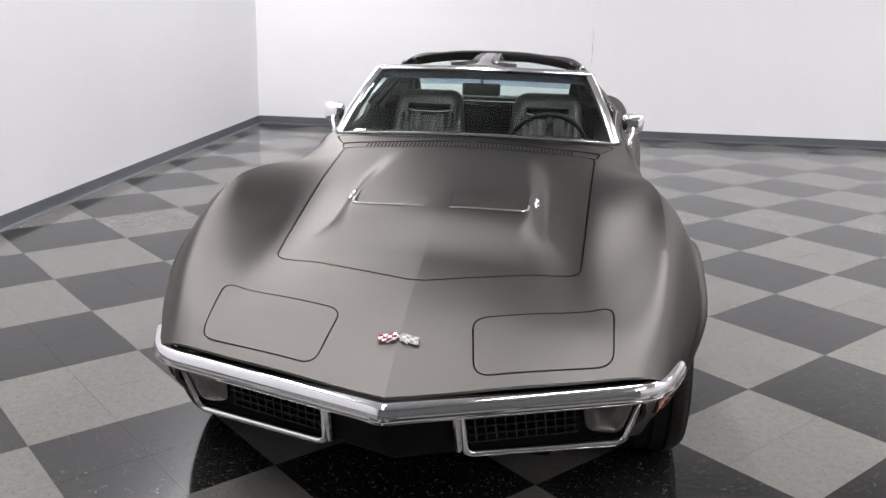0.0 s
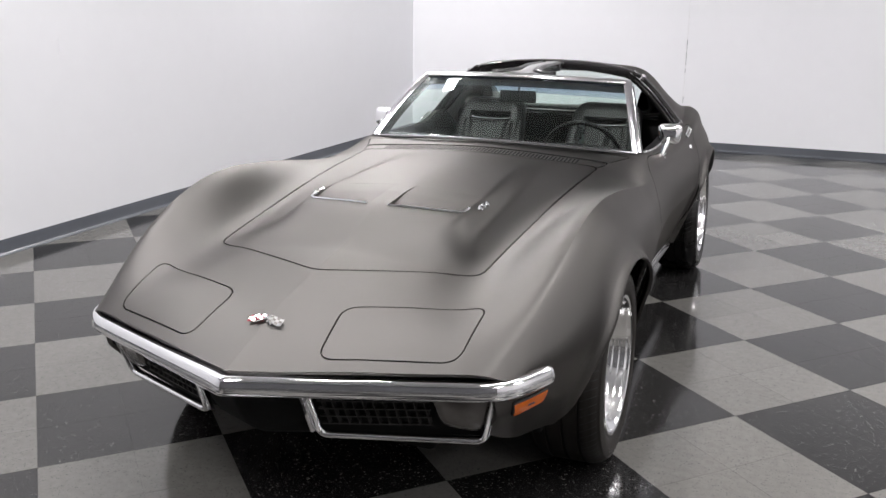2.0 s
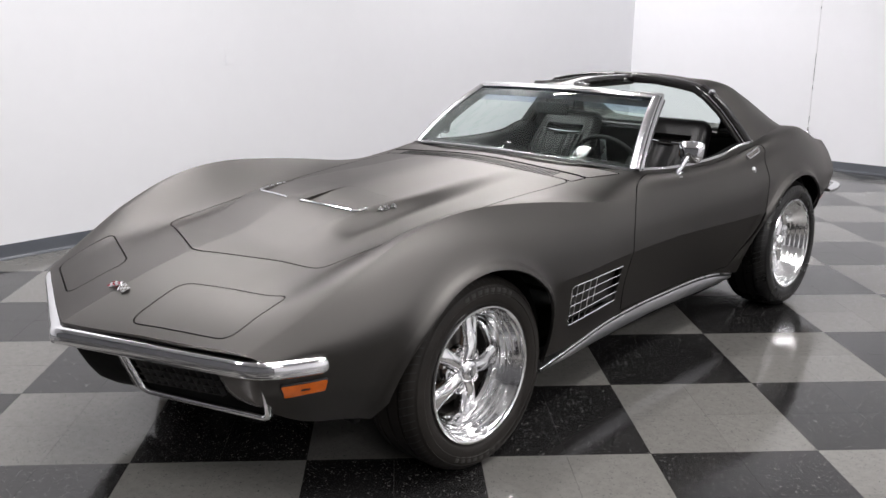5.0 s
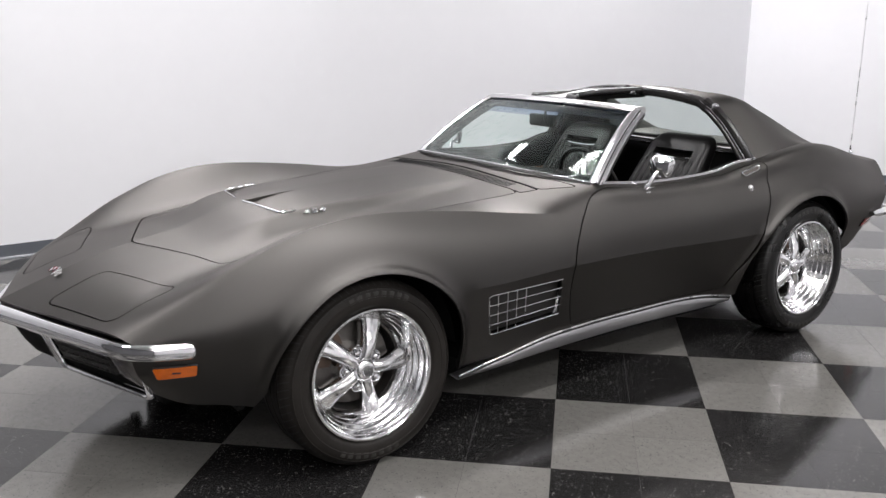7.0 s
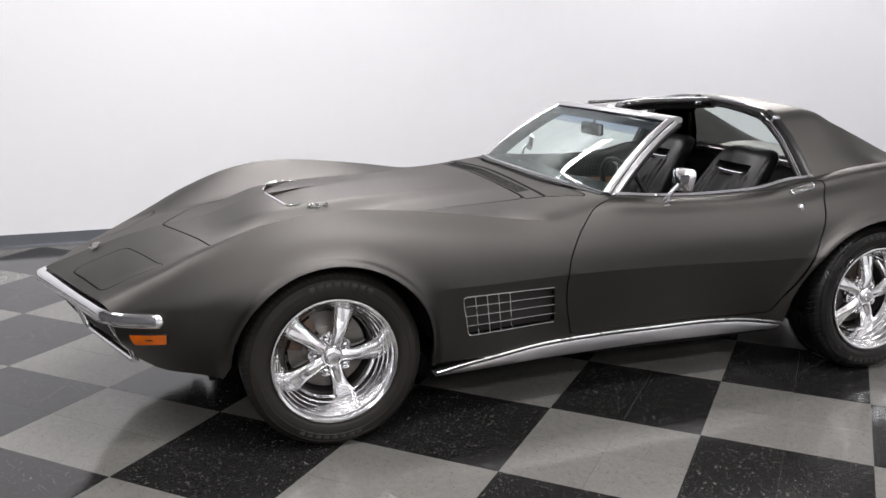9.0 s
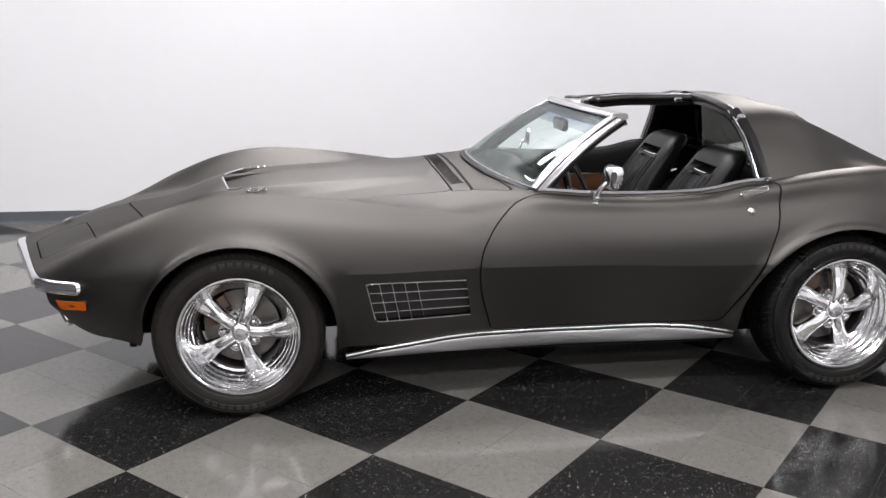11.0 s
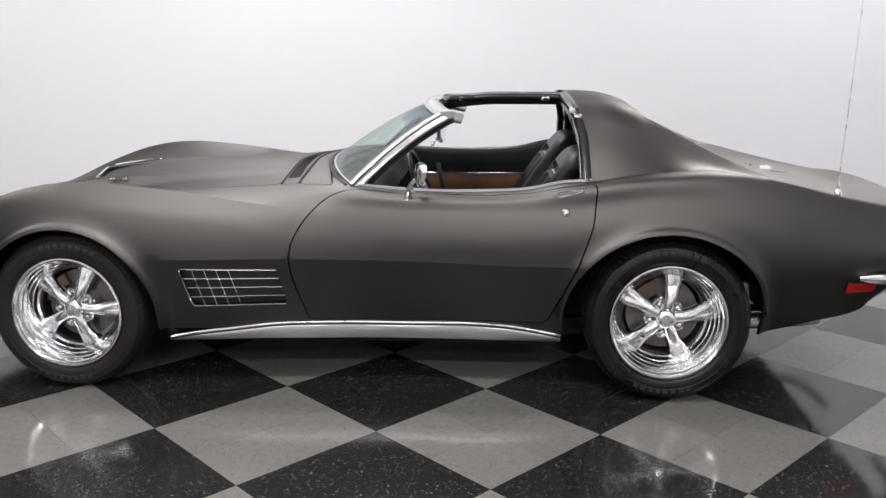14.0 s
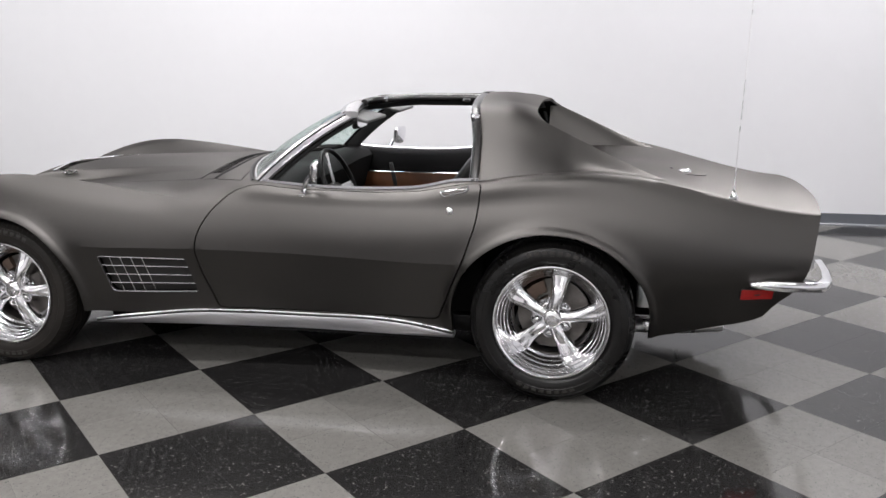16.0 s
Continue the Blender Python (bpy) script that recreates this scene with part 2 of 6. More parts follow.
RUST = material("brown_caliper", (0.11, 0.075, 0.055), 0.6, 0.3, 0.3, 14.0, 0.0006, 90)
WALL = material("white_wall_paint", (0.80, 0.804, 0.826), 0.6, 0.0, 0.02, 0.6, 0.0004, 160, 0.05)
GREY_WALL = material("light_wall_paint", (0.74, 0.74, 0.75), 0.6, 0.0, 0.04, 0.8)
GLOSS_BLACK = material("gloss_black_rubber", (0.012, 0.011, 0.011), 0.22, 0.0, 0.2, 12.0, 0.0004, 60)
VINYL = material("black_vinyl", (0.0045, 0.0045, 0.0047), 0.62, 0.0, 0.25, 7.0, 0.00015, 170, 0.08, 0.0, 0.07)
STEEL = material("stainless_trim", (0.58, 0.575, 0.59), 0.19, 1.0, 0.06, 8.0, 0.0, 200, 0.05)
UNSEEN_GREY = material("unseen_wall_dark_grey", (0.10, 0.10, 0.105), 0.7, 0.0, 0.06, 0.8)
CEIL = material("ceiling_paint", (0.78, 0.78, 0.78), 0.8, 0.0, 0.04, 0.8)
COVE = material("grey_vinyl_base", (0.085, 0.092, 0.105), 0.32, 0.0, 0.1, 2.0, 0.0002, 80)
GROUT = material("tile_joint", (0.05, 0.048, 0.045), 0.7, 0.0, 0.25, 10.0)
LIGHT_TILE = tile_material("light_grey_tile", (0.145, 0.140, 0.131), (0.052, 0.062, 0.056), 0.34, 0.30)
DARK_TILE = tile_material("black_flecked_tile", (0.0148, 0.0142, 0.0142), (0.20, 0.196, 0.186), 0.17, 0.5)
DIFFUSER = lit_material("lamp_diffuser", (1.0, 0.975, 0.95), 1.0)
PLATE = material("white_plastic", (0.78, 0.78, 0.77), 0.35, 0.0, 0.02, 20.0)
BARS = material("raised_rubber", (0.026, 0.0235, 0.021), 0.5, 0.0, 0.2, 20.0)


# ---- shaping tools ----
def spline(*knots):
    """A smooth function through (place, value) knots, straight beyond its ends."""
    p, q = np.array([k[0] for k in knots], float), np.array([k[1] for k in knots], float)
    d = np.diff(q) / np.diff(p)
    s = np.empty(len(p))
    s[0], s[-1] = d[0], d[-1]
    h = np.diff(p)
    s[1:-1] = (d[:-1] * h[1:] + d[1:] * h[:-1]) / (h[:-1] + h[1:])

    def f(y):
        y = np.asarray(y, float)
        i = np.clip(np.searchsorted(p, y) - 1, 0, len(p) - 2)
        w = h[i]
        u = np.clip((y - p[i]) / w, 0, 1)
        mid = q[i] * (1 + 2 * u) * (1 - u) ** 2 + q[i + 1] * u * u * (3 - 2 * u) + w * (s[i] * u * (1 - u) ** 2 - s[i + 1] * u * u * (1 - u))
        return mid + np.minimum(y - p[0], 0) * s[0] + np.maximum(y - p[-1], 0) * s[-1]

    return f


def ramp(a, b, x):
    u = np.clip((np.asarray(x, float) - a) / (b - a), 0, 1)
    return u * u * (3 - 2 * u)


def mesh_of(name, verts, faces, mat, smooth=40):
    me = bpy.data.meshes.new(name)
    me.from_pydata([tuple(v) for v in verts], [], [tuple(f) for f in faces])
    me.materials.append(mat)
    me.polygons.foreach_set("use_smooth", [True] * len(me.polygons))
    me.set_sharp_from_angle(angle=radians(smooth))
    me.update()
    return me


def put(name, me, parent=None, label="", m=None):
    ob = new(name, me)
    if parent:
        # thing, part, sub-part: nothing lies deeper
        if parent.parent and parent.parent.parent:
            parent = parent.parent
        ob.parent = parent
    if m is not None:
        ob.matrix_basis = m
    return tagged(ob, label)


def part(name, bm, mat, parent=None, label="", smooth=40, fix=True):
    """Links a bmesh as one mesh object under a thing or a part."""
    if fix:
        bmesh.ops.recalc_face_normals(bm, faces=bm.faces)
    me = bpy.data.meshes.new(name)
    bm.to_mesh(me)
    bm.free()
    me.materials.append(mat)
    me.polygons.foreach_set("use_smooth", [True] * len(me.polygons))
    me.set_sharp_from_angle(angle=radians(smooth))
    return put(name, me, parent, label)


def box(bm, lo, hi, bevel=0.0, m=None, segments=2):
    lo, hi = Vector(lo), Vector(hi)
    geo = bmesh.ops.create_cube(bm, size=1.0, matrix=Matrix.LocRotScale((lo + hi) / 2, None, hi - lo))
    vs = geo["verts"]
    if bevel:
        es = {e for v in vs for e in v.link_edges}
        out = bmesh.ops.bevel(bm, geom=list(es), offset=bevel, segments=segments, profile=0.5, affect="EDGES")
        vs = list({v for f in out["faces"] for v in f.verts} | {v for v in vs if v.is_valid})
    if m is not None:
        bmesh.ops.transform(bm, matrix=m, verts=vs)
    return vs


def grid(bm, rows, closed_u=False, closed_v=False, caps=False):
    """Faces over a lattice of points: rows of points."""
    vs = [[bm.verts.new(p) for p in r] for r in rows]
    nu, nv = len(vs), len(vs[0])
    for i in range(nu if closed_u else nu - 1):
        for j in range(nv if closed_v else nv - 1):
            a, b, c, d = vs[i][j], vs[(i + 1) % nu][j], vs[(i + 1) % nu][(j + 1) % nv], vs[i][(j + 1) % nv]
            if len({a, b, c, d}) == 4:
                bm.faces.new((a, b, c, d))
    if caps:
        bm.faces.new(vs[0][::-1])
        bm.faces.new(vs[-1])
    return vs


def sweep(bm, path, section, up=(0, 0, 1), closed=False, caps=True):
    """A section of (side, up) points carried along a path; section may be a function of the way along (0 to 1)."""
    path = [Vector(p) for p in path]
    n, rows = len(path), []
    for i, p in enumerate(path):
        a, b = (path[i - 1], path[(i + 1) % n]) if closed else (path[max(i - 1, 0)], path[min(i + 1, n - 1)])
        ahead = (b - a).normalized()
        side = ahead.cross(Vector(up))
        side = side.normalized() if side.length > 1e-6 else Vector((1, 0, 0))
        above = side.cross(ahead)
        # keep the width of the bar round a bend
        bend = 1.0
        if (closed or 0 < i < n - 1):
            d = (p - path[i - 1]).normalized()
            bend = 1 / max(0.6, abs(d.dot(ahead)))
        sec = section(i / (n - 1)) if callable(section) else section
        rows.append([p + side * s * bend + above * h for s, h in sec])
    return grid(bm, rows, closed_u=closed, closed_v=True, caps=caps and not closed)


def circle(r, n=10, squash=1.0):
    return [(r * math.cos(2 * math.pi * k / n), r * squash * math.sin(2 * math.pi * k / n)) for k in range(n)]


def tube(bm, path, r, n=8, closed=False, up=(0, 0, 1)):
    return sweep(bm, path, circle(r, n), up, closed)


def rounded(points, r, n=5):
    """The corners of a closed outline rounded by radius r (2D or 3D points)."""
    out, k = [], len(points)
    for i in range(k):
        a, p, b = (Vector(points[(i + d) % k]) for d in (-1, 0, 1))
        da, db = (a - p), (b - p)
        ra = min(r, da.length * 0.45, db.length * 0.45)
        s, e = p + da.normalized() * ra, p + db.normalized() * ra
        out += [s.lerp(p, u).lerp(p.lerp(e, u), u) for u in (q / n for q in range(n + 1))]
    return out


def fine(points, step, closed=True):
    """A line cut into pieces no longer than step."""
    pts, out = [Vector(p) for p in points], []
    for i in range(len(pts) if closed else len(pts) - 1):
        a, b = pts[i], pts[(i + 1) % len(pts)]
        n = max(1, math.ceil((b - a).length / step))
        out += [a.lerp(b, k / n) for k in range(n)]
    if not closed:
        out.append(pts[-1])
    return out


def lathe(bm, profile, n=64, axis="x", closed=False):
    """A profile of (radius, along) turned round the x axis."""
    rows = []
    for k in range(n):
        c, s = math.cos(2 * math.pi * k / n), math.sin(2 * math.pi * k / n)
        rows.append([(a, r * c, r * s) for r, a in profile])
    return grid(bm, rows, closed_u=True, closed_v=closed)


def inside(px, py, poly):
    poly = np.array([(p[0], p[1]) for p in poly])
    x1, y1 = poly[:, 0], poly[:, 1]
    x2, y2 = np.roll(x1, -1), np.roll(y1, -1)
    hit = np.zeros(len(px), bool)
    for k in range(0, len(px), 4000):
        s = slice(k, k + 4000)
        X, Y = px[s, None], py[s, None]
        cross = (y1 > Y) != (y2 > Y)
        at = (x2 - x1) * (Y - y1) / np.where(y2 == y1, 1e-9, y2 - y1) + x1
        hit[s] = (np.sum(cross & (X < at), axis=1) % 2) == 1
    return hit


def offset_outline(poly, d):
    """An outline moved by d to its outside."""
    p = np.array([(q[0], q[1]) for q in poly])
    area = np.sum(p[:, 0] * np.roll(p[:, 1], -1) - np.roll(p[:, 0], -1) * p[:, 1])
    t = np.roll(p, -1, 0) - np.roll(p, 1, 0)
    t /= np.maximum(np.hypot(t[:, :1], t[:, 1:]), 1e-9)
    nrm = np.stack([t[:, 1], -t[:, 0]], 1) * (1 if area > 0 else -1)
    return [Vector((a, b)) for a, b in p + d * nrm]


def sheet(name, surface, outline, holes, step, mat, parent, label="", thick=0.012, drop=0.0, step_v=None, creases=(), rings=()):
    """A piece of a curved surface inside an outline of its own coordinates, with holes cut through and edges turned in."""
    from mathutils.geometry import delaunay_2d_cdt
    loops = [outline] + list(holes)
    pts, edges = [], []
    for lp in loops:
        n0 = len(pts)
        pts += [Vector((p[0], p[1])) for p in lp]
        edges += [(n0 + k, n0 + (k + 1) % len(lp)) for k in range(len(lp))]
    o = np.array([(p[0], p[1]) for p in outline])
    gx = np.arange(o[:, 0].min() + step / 2, o[:, 0].max(), step)
    gy = np.arange(o[:, 1].min() + step / 2, o[:, 1].max(), step_v or step)
    for c in creases:
        for q in {c, -c} - {0.0}:
            if o[:, 0].min() < q < o[:, 0].max():
                gx = np.append(gx[np.abs(gx - q) > step * 0.45], q)
    if o[:, 0].min() < 0 < o[:, 0].max():
        gx = np.append(gx[np.abs(gx) > step * 0.3], 0.0)
    X, Y = (a.ravel() for a in np.meshgrid(gx, gy))
    if len(rings):
        # finer rows along the wheel lips in place of the even net
        R = np.array([(p[0], p[1]) for p in rings])
        gap = np.array([np.hypot(R[:, 0] - a, R[:, 1] - b).min() for a, b in zip(X, Y)])
        X, Y = np.append(X[gap > step * 0.5], R[:, 0]), np.append(Y[gap > step * 0.5], R[:, 1])
    ok = inside(X, Y, outline)
    for h in holes:
        ok &= ~inside(X, Y, h)
    X, Y = X[ok], Y[ok]
    # leave out what lies too near the edges
    B = np.array([(p.x, p.y) for p in pts])
    far = np.ones(len(X), bool)
    for k in range(0, len(X), 3000):
        s = slice(k, k + 3000)
        far[s] = (np.hypot(X[s, None] - B[:, 0], Y[s, None] - B[:, 1]).min(1) > step * 0.42)
    pts += [Vector((a, b)) for a, b in zip(X[far], Y[far])]
    vs, _, fs, *_ = delaunay_2d_cdt(pts, edges, [], 0, 1e-7)
    V = np.array([(v.x, v.y) for v in vs])
    F = np.array([f for f in fs if len(f) == 3])
    c = V[F].mean(1)
    keep = inside(c[:, 0], c[:, 1], outline)
    for h in holes:
        keep &= ~inside(c[:, 0], c[:, 1], h)
    F = F[keep]
    P = np.stack(surface(V[:, 0], V[:, 1]), 1)
    a, b = P[F[:, 1]] - P[F[:, 0]], P[F[:, 2]] - P[F[:, 0]]
    fn = np.cross(a, b)
    N = np.zeros_like(P)
    for k in range(3):
        np.add.at(N, F[:, k], fn)
    N /= np.maximum(np.linalg.norm(N, axis=1, keepdims=True), 1e-12)
    if drop:
        P = P - N * drop
    verts, faces = P.tolist(), F.tolist()
    if thick:
        seen = {}
        for f in faces:
            for k in range(3):
                e = (f[k], f[(k + 1) % 3])
                seen[e] = True
        low = {}
        for i, j in list(seen):
            if (j, i) not in seen:
                for q in (i, j):
                    if q not in low:
                        low[q] = len(verts)
                        verts.append((P[q] - N[q] * thick).tolist())
                faces.append([j, i, low[i], low[j]])
    me = mesh_of(name, verts, faces, mat, 32)
    if creases:
        sharp = me.attributes.get("sharp_edge") or me.attributes.new("sharp_edge", "BOOLEAN", "EDGE")
        e = np.empty(len(me.edges) * 2, np.int32)
        me.edges.foreach_get("vertices", e)
        e = e.reshape(-1, 2)
        flags = np.empty(len(e), bool)
        sharp.data.foreach_get("value", flags)
        known = (e < len(V)).all(1)
        A, B = V[np.minimum(e[:, 0], len(V) - 1)], V[np.minimum(e[:, 1], len(V) - 1)]
        for c, (lo, hi) in creases.items():
            on = (np.abs(np.abs(A[:, 0]) - c) < 1e-5) & (np.abs(np.abs(B[:, 0]) - c) < 1e-5)
            flags |= known & on & (A[:, 1] > lo) & (A[:, 1] < hi)
        sharp.data.foreach_set("value", flags)
    return put(name, me, parent, label)


# ---- the room ----
def slab(name, lo, hi, mat, label, turn=0.0, pivot=(0, 0)):
    bm = bmesh.new()
    box(bm, lo, hi)
    if turn:
        p = Matrix.Translation((*pivot, 0))
        bmesh.ops.transform(bm, matrix=p @ Matrix.Rotation(radians(turn), 4, "Z") @ p.inverted(), verts=bm.verts)
    return tagged(part(name, bm, mat), label, "wall" if "wall" in name else name, kind="structure")


EAST, SOUTH, NORTH = 10.9, -7.5, 7.36
SIDE_TURN = 0.6  # the long wall is not quite square to the car


def west(y):
    return -3.10 - math.tan(radians(SIDE_TURN)) * y


slab("wall_west", (-3.30, SOUTH - 1, 0), (-3.10, NORTH + 0.6, CEILING), WALL, "smooth white painted wall with grey base", SIDE_TURN, (-3.10, 0))
slab("wall_north", (-3.6, NORTH, 0), (EAST + 0.2, NORTH + 0.2, CEILING), WALL, "smooth white painted end wall with a fine panel seam")
slab("wall_east", (EAST, SOUTH, 0), (EAST + 0.2, NORTH, CEILING), GREY_WALL, "plain off-white painted wall")
# never in view: kept dark so that the car reflects less light
slab("wall_south", (-3.6, SOUTH - 0.2, 0), (EAST + 0.2, SOUTH, CEILING), UNSEEN_GREY, "plain dark grey wall out of view that darkens the reflections")
slab("ceiling", (-3.6, SOUTH - 0.2, CEILING), (EAST + 0.2, NORTH + 0.2, CEILING + 0.1), CEIL, "plain white ceiling with strip lights")
floor = slab("floor", (-3.6, SOUTH - 0.2, -0.12), (EAST + 0.2, NORTH + 0.2, -0.0012), GROUT, "polished grey and black checkerboard vinyl tile floor")

# vinyl cove base: a straight face, a soft top edge and a toe that runs out onto the floor
COVE_PROFILE = [(0.0, 0.0), (0.030, 0.0), (0.030, 0.0025), (0.018, 0.006), (0.009, 0.014), (0.005, 0.028), (0.004, 0.088), (0.003, 0.093), (0.0, 0.094)]


def baseboard(a, b, label):
    bm = bmesh.new()
    a, b = Vector((*a, 0)), Vector((*b, 0))
    d = (b - a).normalized()
    out = Vector((d.y, -d.x, 0))
    grid(bm, [[p + out * s + Vector((0, 0, h)) for s, h in COVE_PROFILE] for p in (a, b)], closed_v=True, caps=True)
    return tagged(part("baseboard", bm, COVE, None, label, 25), label, "baseboard", kind="structure")


baseboard((west(SOUTH), SOUTH), (west(NORTH), NORTH), "dark grey vinyl cove base along the long white wall")
baseboard((west(NORTH), NORTH - 0.001), (EAST, NORTH - 0.001), "dark grey vinyl cove base along the end wall")

bm = bmesh.new()
box(bm, (1.3195, NORTH - 0.0015, 0.10), (1.3225, NORTH + 0.01, CEILING - 0.01))
tagged(part("trim", bm, WALL), "fine vertical panel seam in the white wall", "seam", kind="structure")

# blank plate on the long wall
bm = bmesh.new()
box(bm, (-0.001, -0.038, -0.058), (0.0030, 0.038, 0.058))
plate = tagged(part("wall_plate", bm, WALL), "small blank white cover plate on the white wall", "wall plate")
plate.matrix_basis = Matrix.Translation((west(1.66), 1.66, 1.228)) @ Matrix.Rotation(radians(SIDE_TURN), 4, "Z")

# strip lights on the ceiling, the added ones too
for sx_, sy_, _ in STRIPS:
    holder = tagged(new("strip_light"), "white fluorescent strip light on the unseen ceiling", "ceiling light", "ceiling strip lights")
    holder.location = (sx_, sy_, CEILING)
    bm = bmesh.new()
    box(bm, (-0.19, -1.04, -0.07), (0.19, 1.04, 0.0), 0.01)
    part("housing", bm, PLATE, holder)
    bm = bmesh.new()
    box(bm, (-0.155, -1.0, -0.10), (0.155, 1.0, -0.0705), 0.012)
    part("diffuser", bm, DIFFUSER, holder, "glowing white diffuser")


# ---- the car: its outer surface ----
# x to the driver's side, y to the rear from the front axle, z up. Lines that run the length of the body, each by its
# half width and height: centre, shoulder of the bonnet, belt, crest, upper flank, crease, lower flank, sill.
LINES_X = [
    spline((-1.1, 0.0), (3.7, 0.0)),
    spline((-1.1, 0.30), (1.0, 0.34), (3.7, 0.32)),
    spline((-1.0, 0.49), (-0.38, 0.50), (0.0, 0.52), (0.46, 0.54), (0.85, 0.575), (1.05, 0.635), (1.2, 0.685), (1.4, 0.702), (1.75, 0.705), (2.0, 0.715), (2.2, 0.735), (2.5, 0.725), (2.7, 0.705), (2.9, 0.675), (3.2, 0.63), (3.45, 0.58), (3.65, 0.54)),
    spline((-1.0, 0.575), (-0.74, 0.655), (-0.6, 0.69), (-0.4, 0.718), (-0.1, 0.732), (0.25, 0.735), (0.5, 0.737), (0.84, 0.748), (1.2, 0.762), (1.6, 0.772), (2.08, 0.792), (2.3, 0.802), (2.6, 0.80), (3.0, 0.752), (3.3, 0.69), (3.65, 0.61)),
    spline((-1.0, 0.61), (-0.75, 0.70), (-0.4, 0.787), (0.0, 0.822), (0.4, 0.821), (0.84, 0.803), (1.3, 0.797), (2.0, 0.824), (2.5, 0.845), (2.9, 0.808), (3.3, 0.722), (3.65, 0.635)),
    spline((-1.0, 0.50), (-0.80, 0.632), (-0.736, 0.675), (-0.68, 0.714), (-0.6, 0.757), (-0.4, 0.824), (0.0, 0.862), (0.48, 0.860), (0.88, 0.828), (1.3, 0.810), (2.0, 0.834), (2.5, 0.860), (2.9, 0.816), (3.2, 0.742), (3.3, 0.715), (3.65, 0.622)),
    spline((-1.0, 0.49), (-0.80, 0.622), (-0.736, 0.664), (-0.592, 0.730), (-0.4, 0.786), (0.0, 0.830), (0.5, 0.816), (0.9, 0.771), (1.3, 0.746), (2.0, 0.767), (2.5, 0.810), (2.9, 0.757), (3.3, 0.662), (3.65, 0.585)),
    spline((-1.0, 0.46), (-0.80, 0.57), (-0.704, 0.612), (-0.6, 0.662), (-0.4, 0.718), (0.5, 0.778), (0.9, 0.738), (1.3, 0.708), (2.07, 0.722), (2.5, 0.752), (2.9, 0.700), (3.3, 0.612), (3.65, 0.548)),
]
LINES_Z = [
    spline((-1.06, 0.566), (-0.9, 0.624), (-0.72, 0.684), (-0.564, 0.722), (-0.3, 0.765), (0.0, 0.803), (0.4, 0.846), (0.84, 0.884), (1.05, 0.903), (2.3, 0.905), (2.5, 0.903), (2.77, 0.902), (3.04, 0.886), (3.3, 0.847), (3.48, 0.812), (3.62, 0.797)),
    spline((-1.0, 0.545), (-0.9, 0.594), (-0.72, 0.662), (-0.56, 0.699), (-0.3, 0.742), (0.0, 0.781), (0.46, 0.833), (0.85, 0.868), (1.0, 0.882), (2.3, 0.902), (2.5, 0.900), (2.77, 0.899), (3.04, 0.881), (3.3, 0.841), (3.48, 0.806), (3.62, 0.792)),
    spline((-0.95, 0.530), (-0.85, 0.583), (-0.72, 0.642), (-0.6, 0.673), (-0.38, 0.715), (0.0, 0.772), (0.46, 0.822), (0.85, 0.846), (1.05, 0.860), (1.2, 0.866), (1.4, 0.853), (1.75, 0.849), (1.94, 0.862), (2.08, 0.893), (2.2, 0.903), (2.33, 0.924), (2.5, 0.941), (2.65, 0.947), (2.82, 0.932), (3.0, 0.895), (3.2, 0.844), (3.36, 0.806), (3.48, 0.785), (3.56, 0.777), (3.65, 0.774)),
    spline((-0.95, 0.50), (-0.74, 0.604), (-0.59, 0.683), (-0.465, 0.750), (-0.38, 0.787), (-0.256, 0.834), (-0.10, 0.870), (0.05, 0.881), (0.25, 0.870), (0.47, 0.846), (0.69, 0.815), (0.84, 0.797), (1.2, 0.785), (1.6, 0.775), (2.08, 0.792), (2.3, 0.820), (2.5, 0.835), (2.8, 0.818), (3.1, 0.762), (3.4, 0.70), (3.65, 0.665)),
    spline((-0.95, 0.48), (-0.75, 0.545), (-0.4, 0.690), (-0.1, 0.770), (0.2, 0.775), (0.5, 0.745), (0.84, 0.710), (1.3, 0.690), (2.0, 0.695), (2.4, 0.740), (2.7, 0.745), (3.0, 0.695), (3.3, 0.635), (3.65, 0.60)),
    spline((-0.95, 0.46), (-0.75, 0.505), (-0.4, 0.575), (0.0, 0.60), (0.42, 0.583), (0.96, 0.584), (1.42, 0.579), (2.1, 0.570), (2.5, 0.59), (2.9, 0.558), (3.3, 0.530), (3.65, 0.52)),
    spline((-0.95, 0.42), (-0.75, 0.44), (-0.4, 0.43), (0.5, 0.41), (2.9, 0.41), (3.3, 0.43), (3.65, 0.47)),
    spline((-0.80, 0.43), (-0.70, 0.357), (-0.63, 0.322), (-0.5, 0.297), (-0.40, 0.275), (0.4, 0.262), (1.0, 0.255), (2.07, 0.250), (2.9, 0.258), (3.15, 0.296), (3.37, 0.342), (3.5, 0.42), (3.65, 0.50)),
]
VA, V2, VB, VC, VD, VE, VF, VG = KNOTS = np.array([0.0, 0.33, 0.56, 0.78, 0.91, 1.07, 1.22, 1.38])
ARCHES = [(-0.004, 0.340, 0.376, 0.366), (2.497, 0.335, 0.414, 0.384)]  # y, z, half length, height


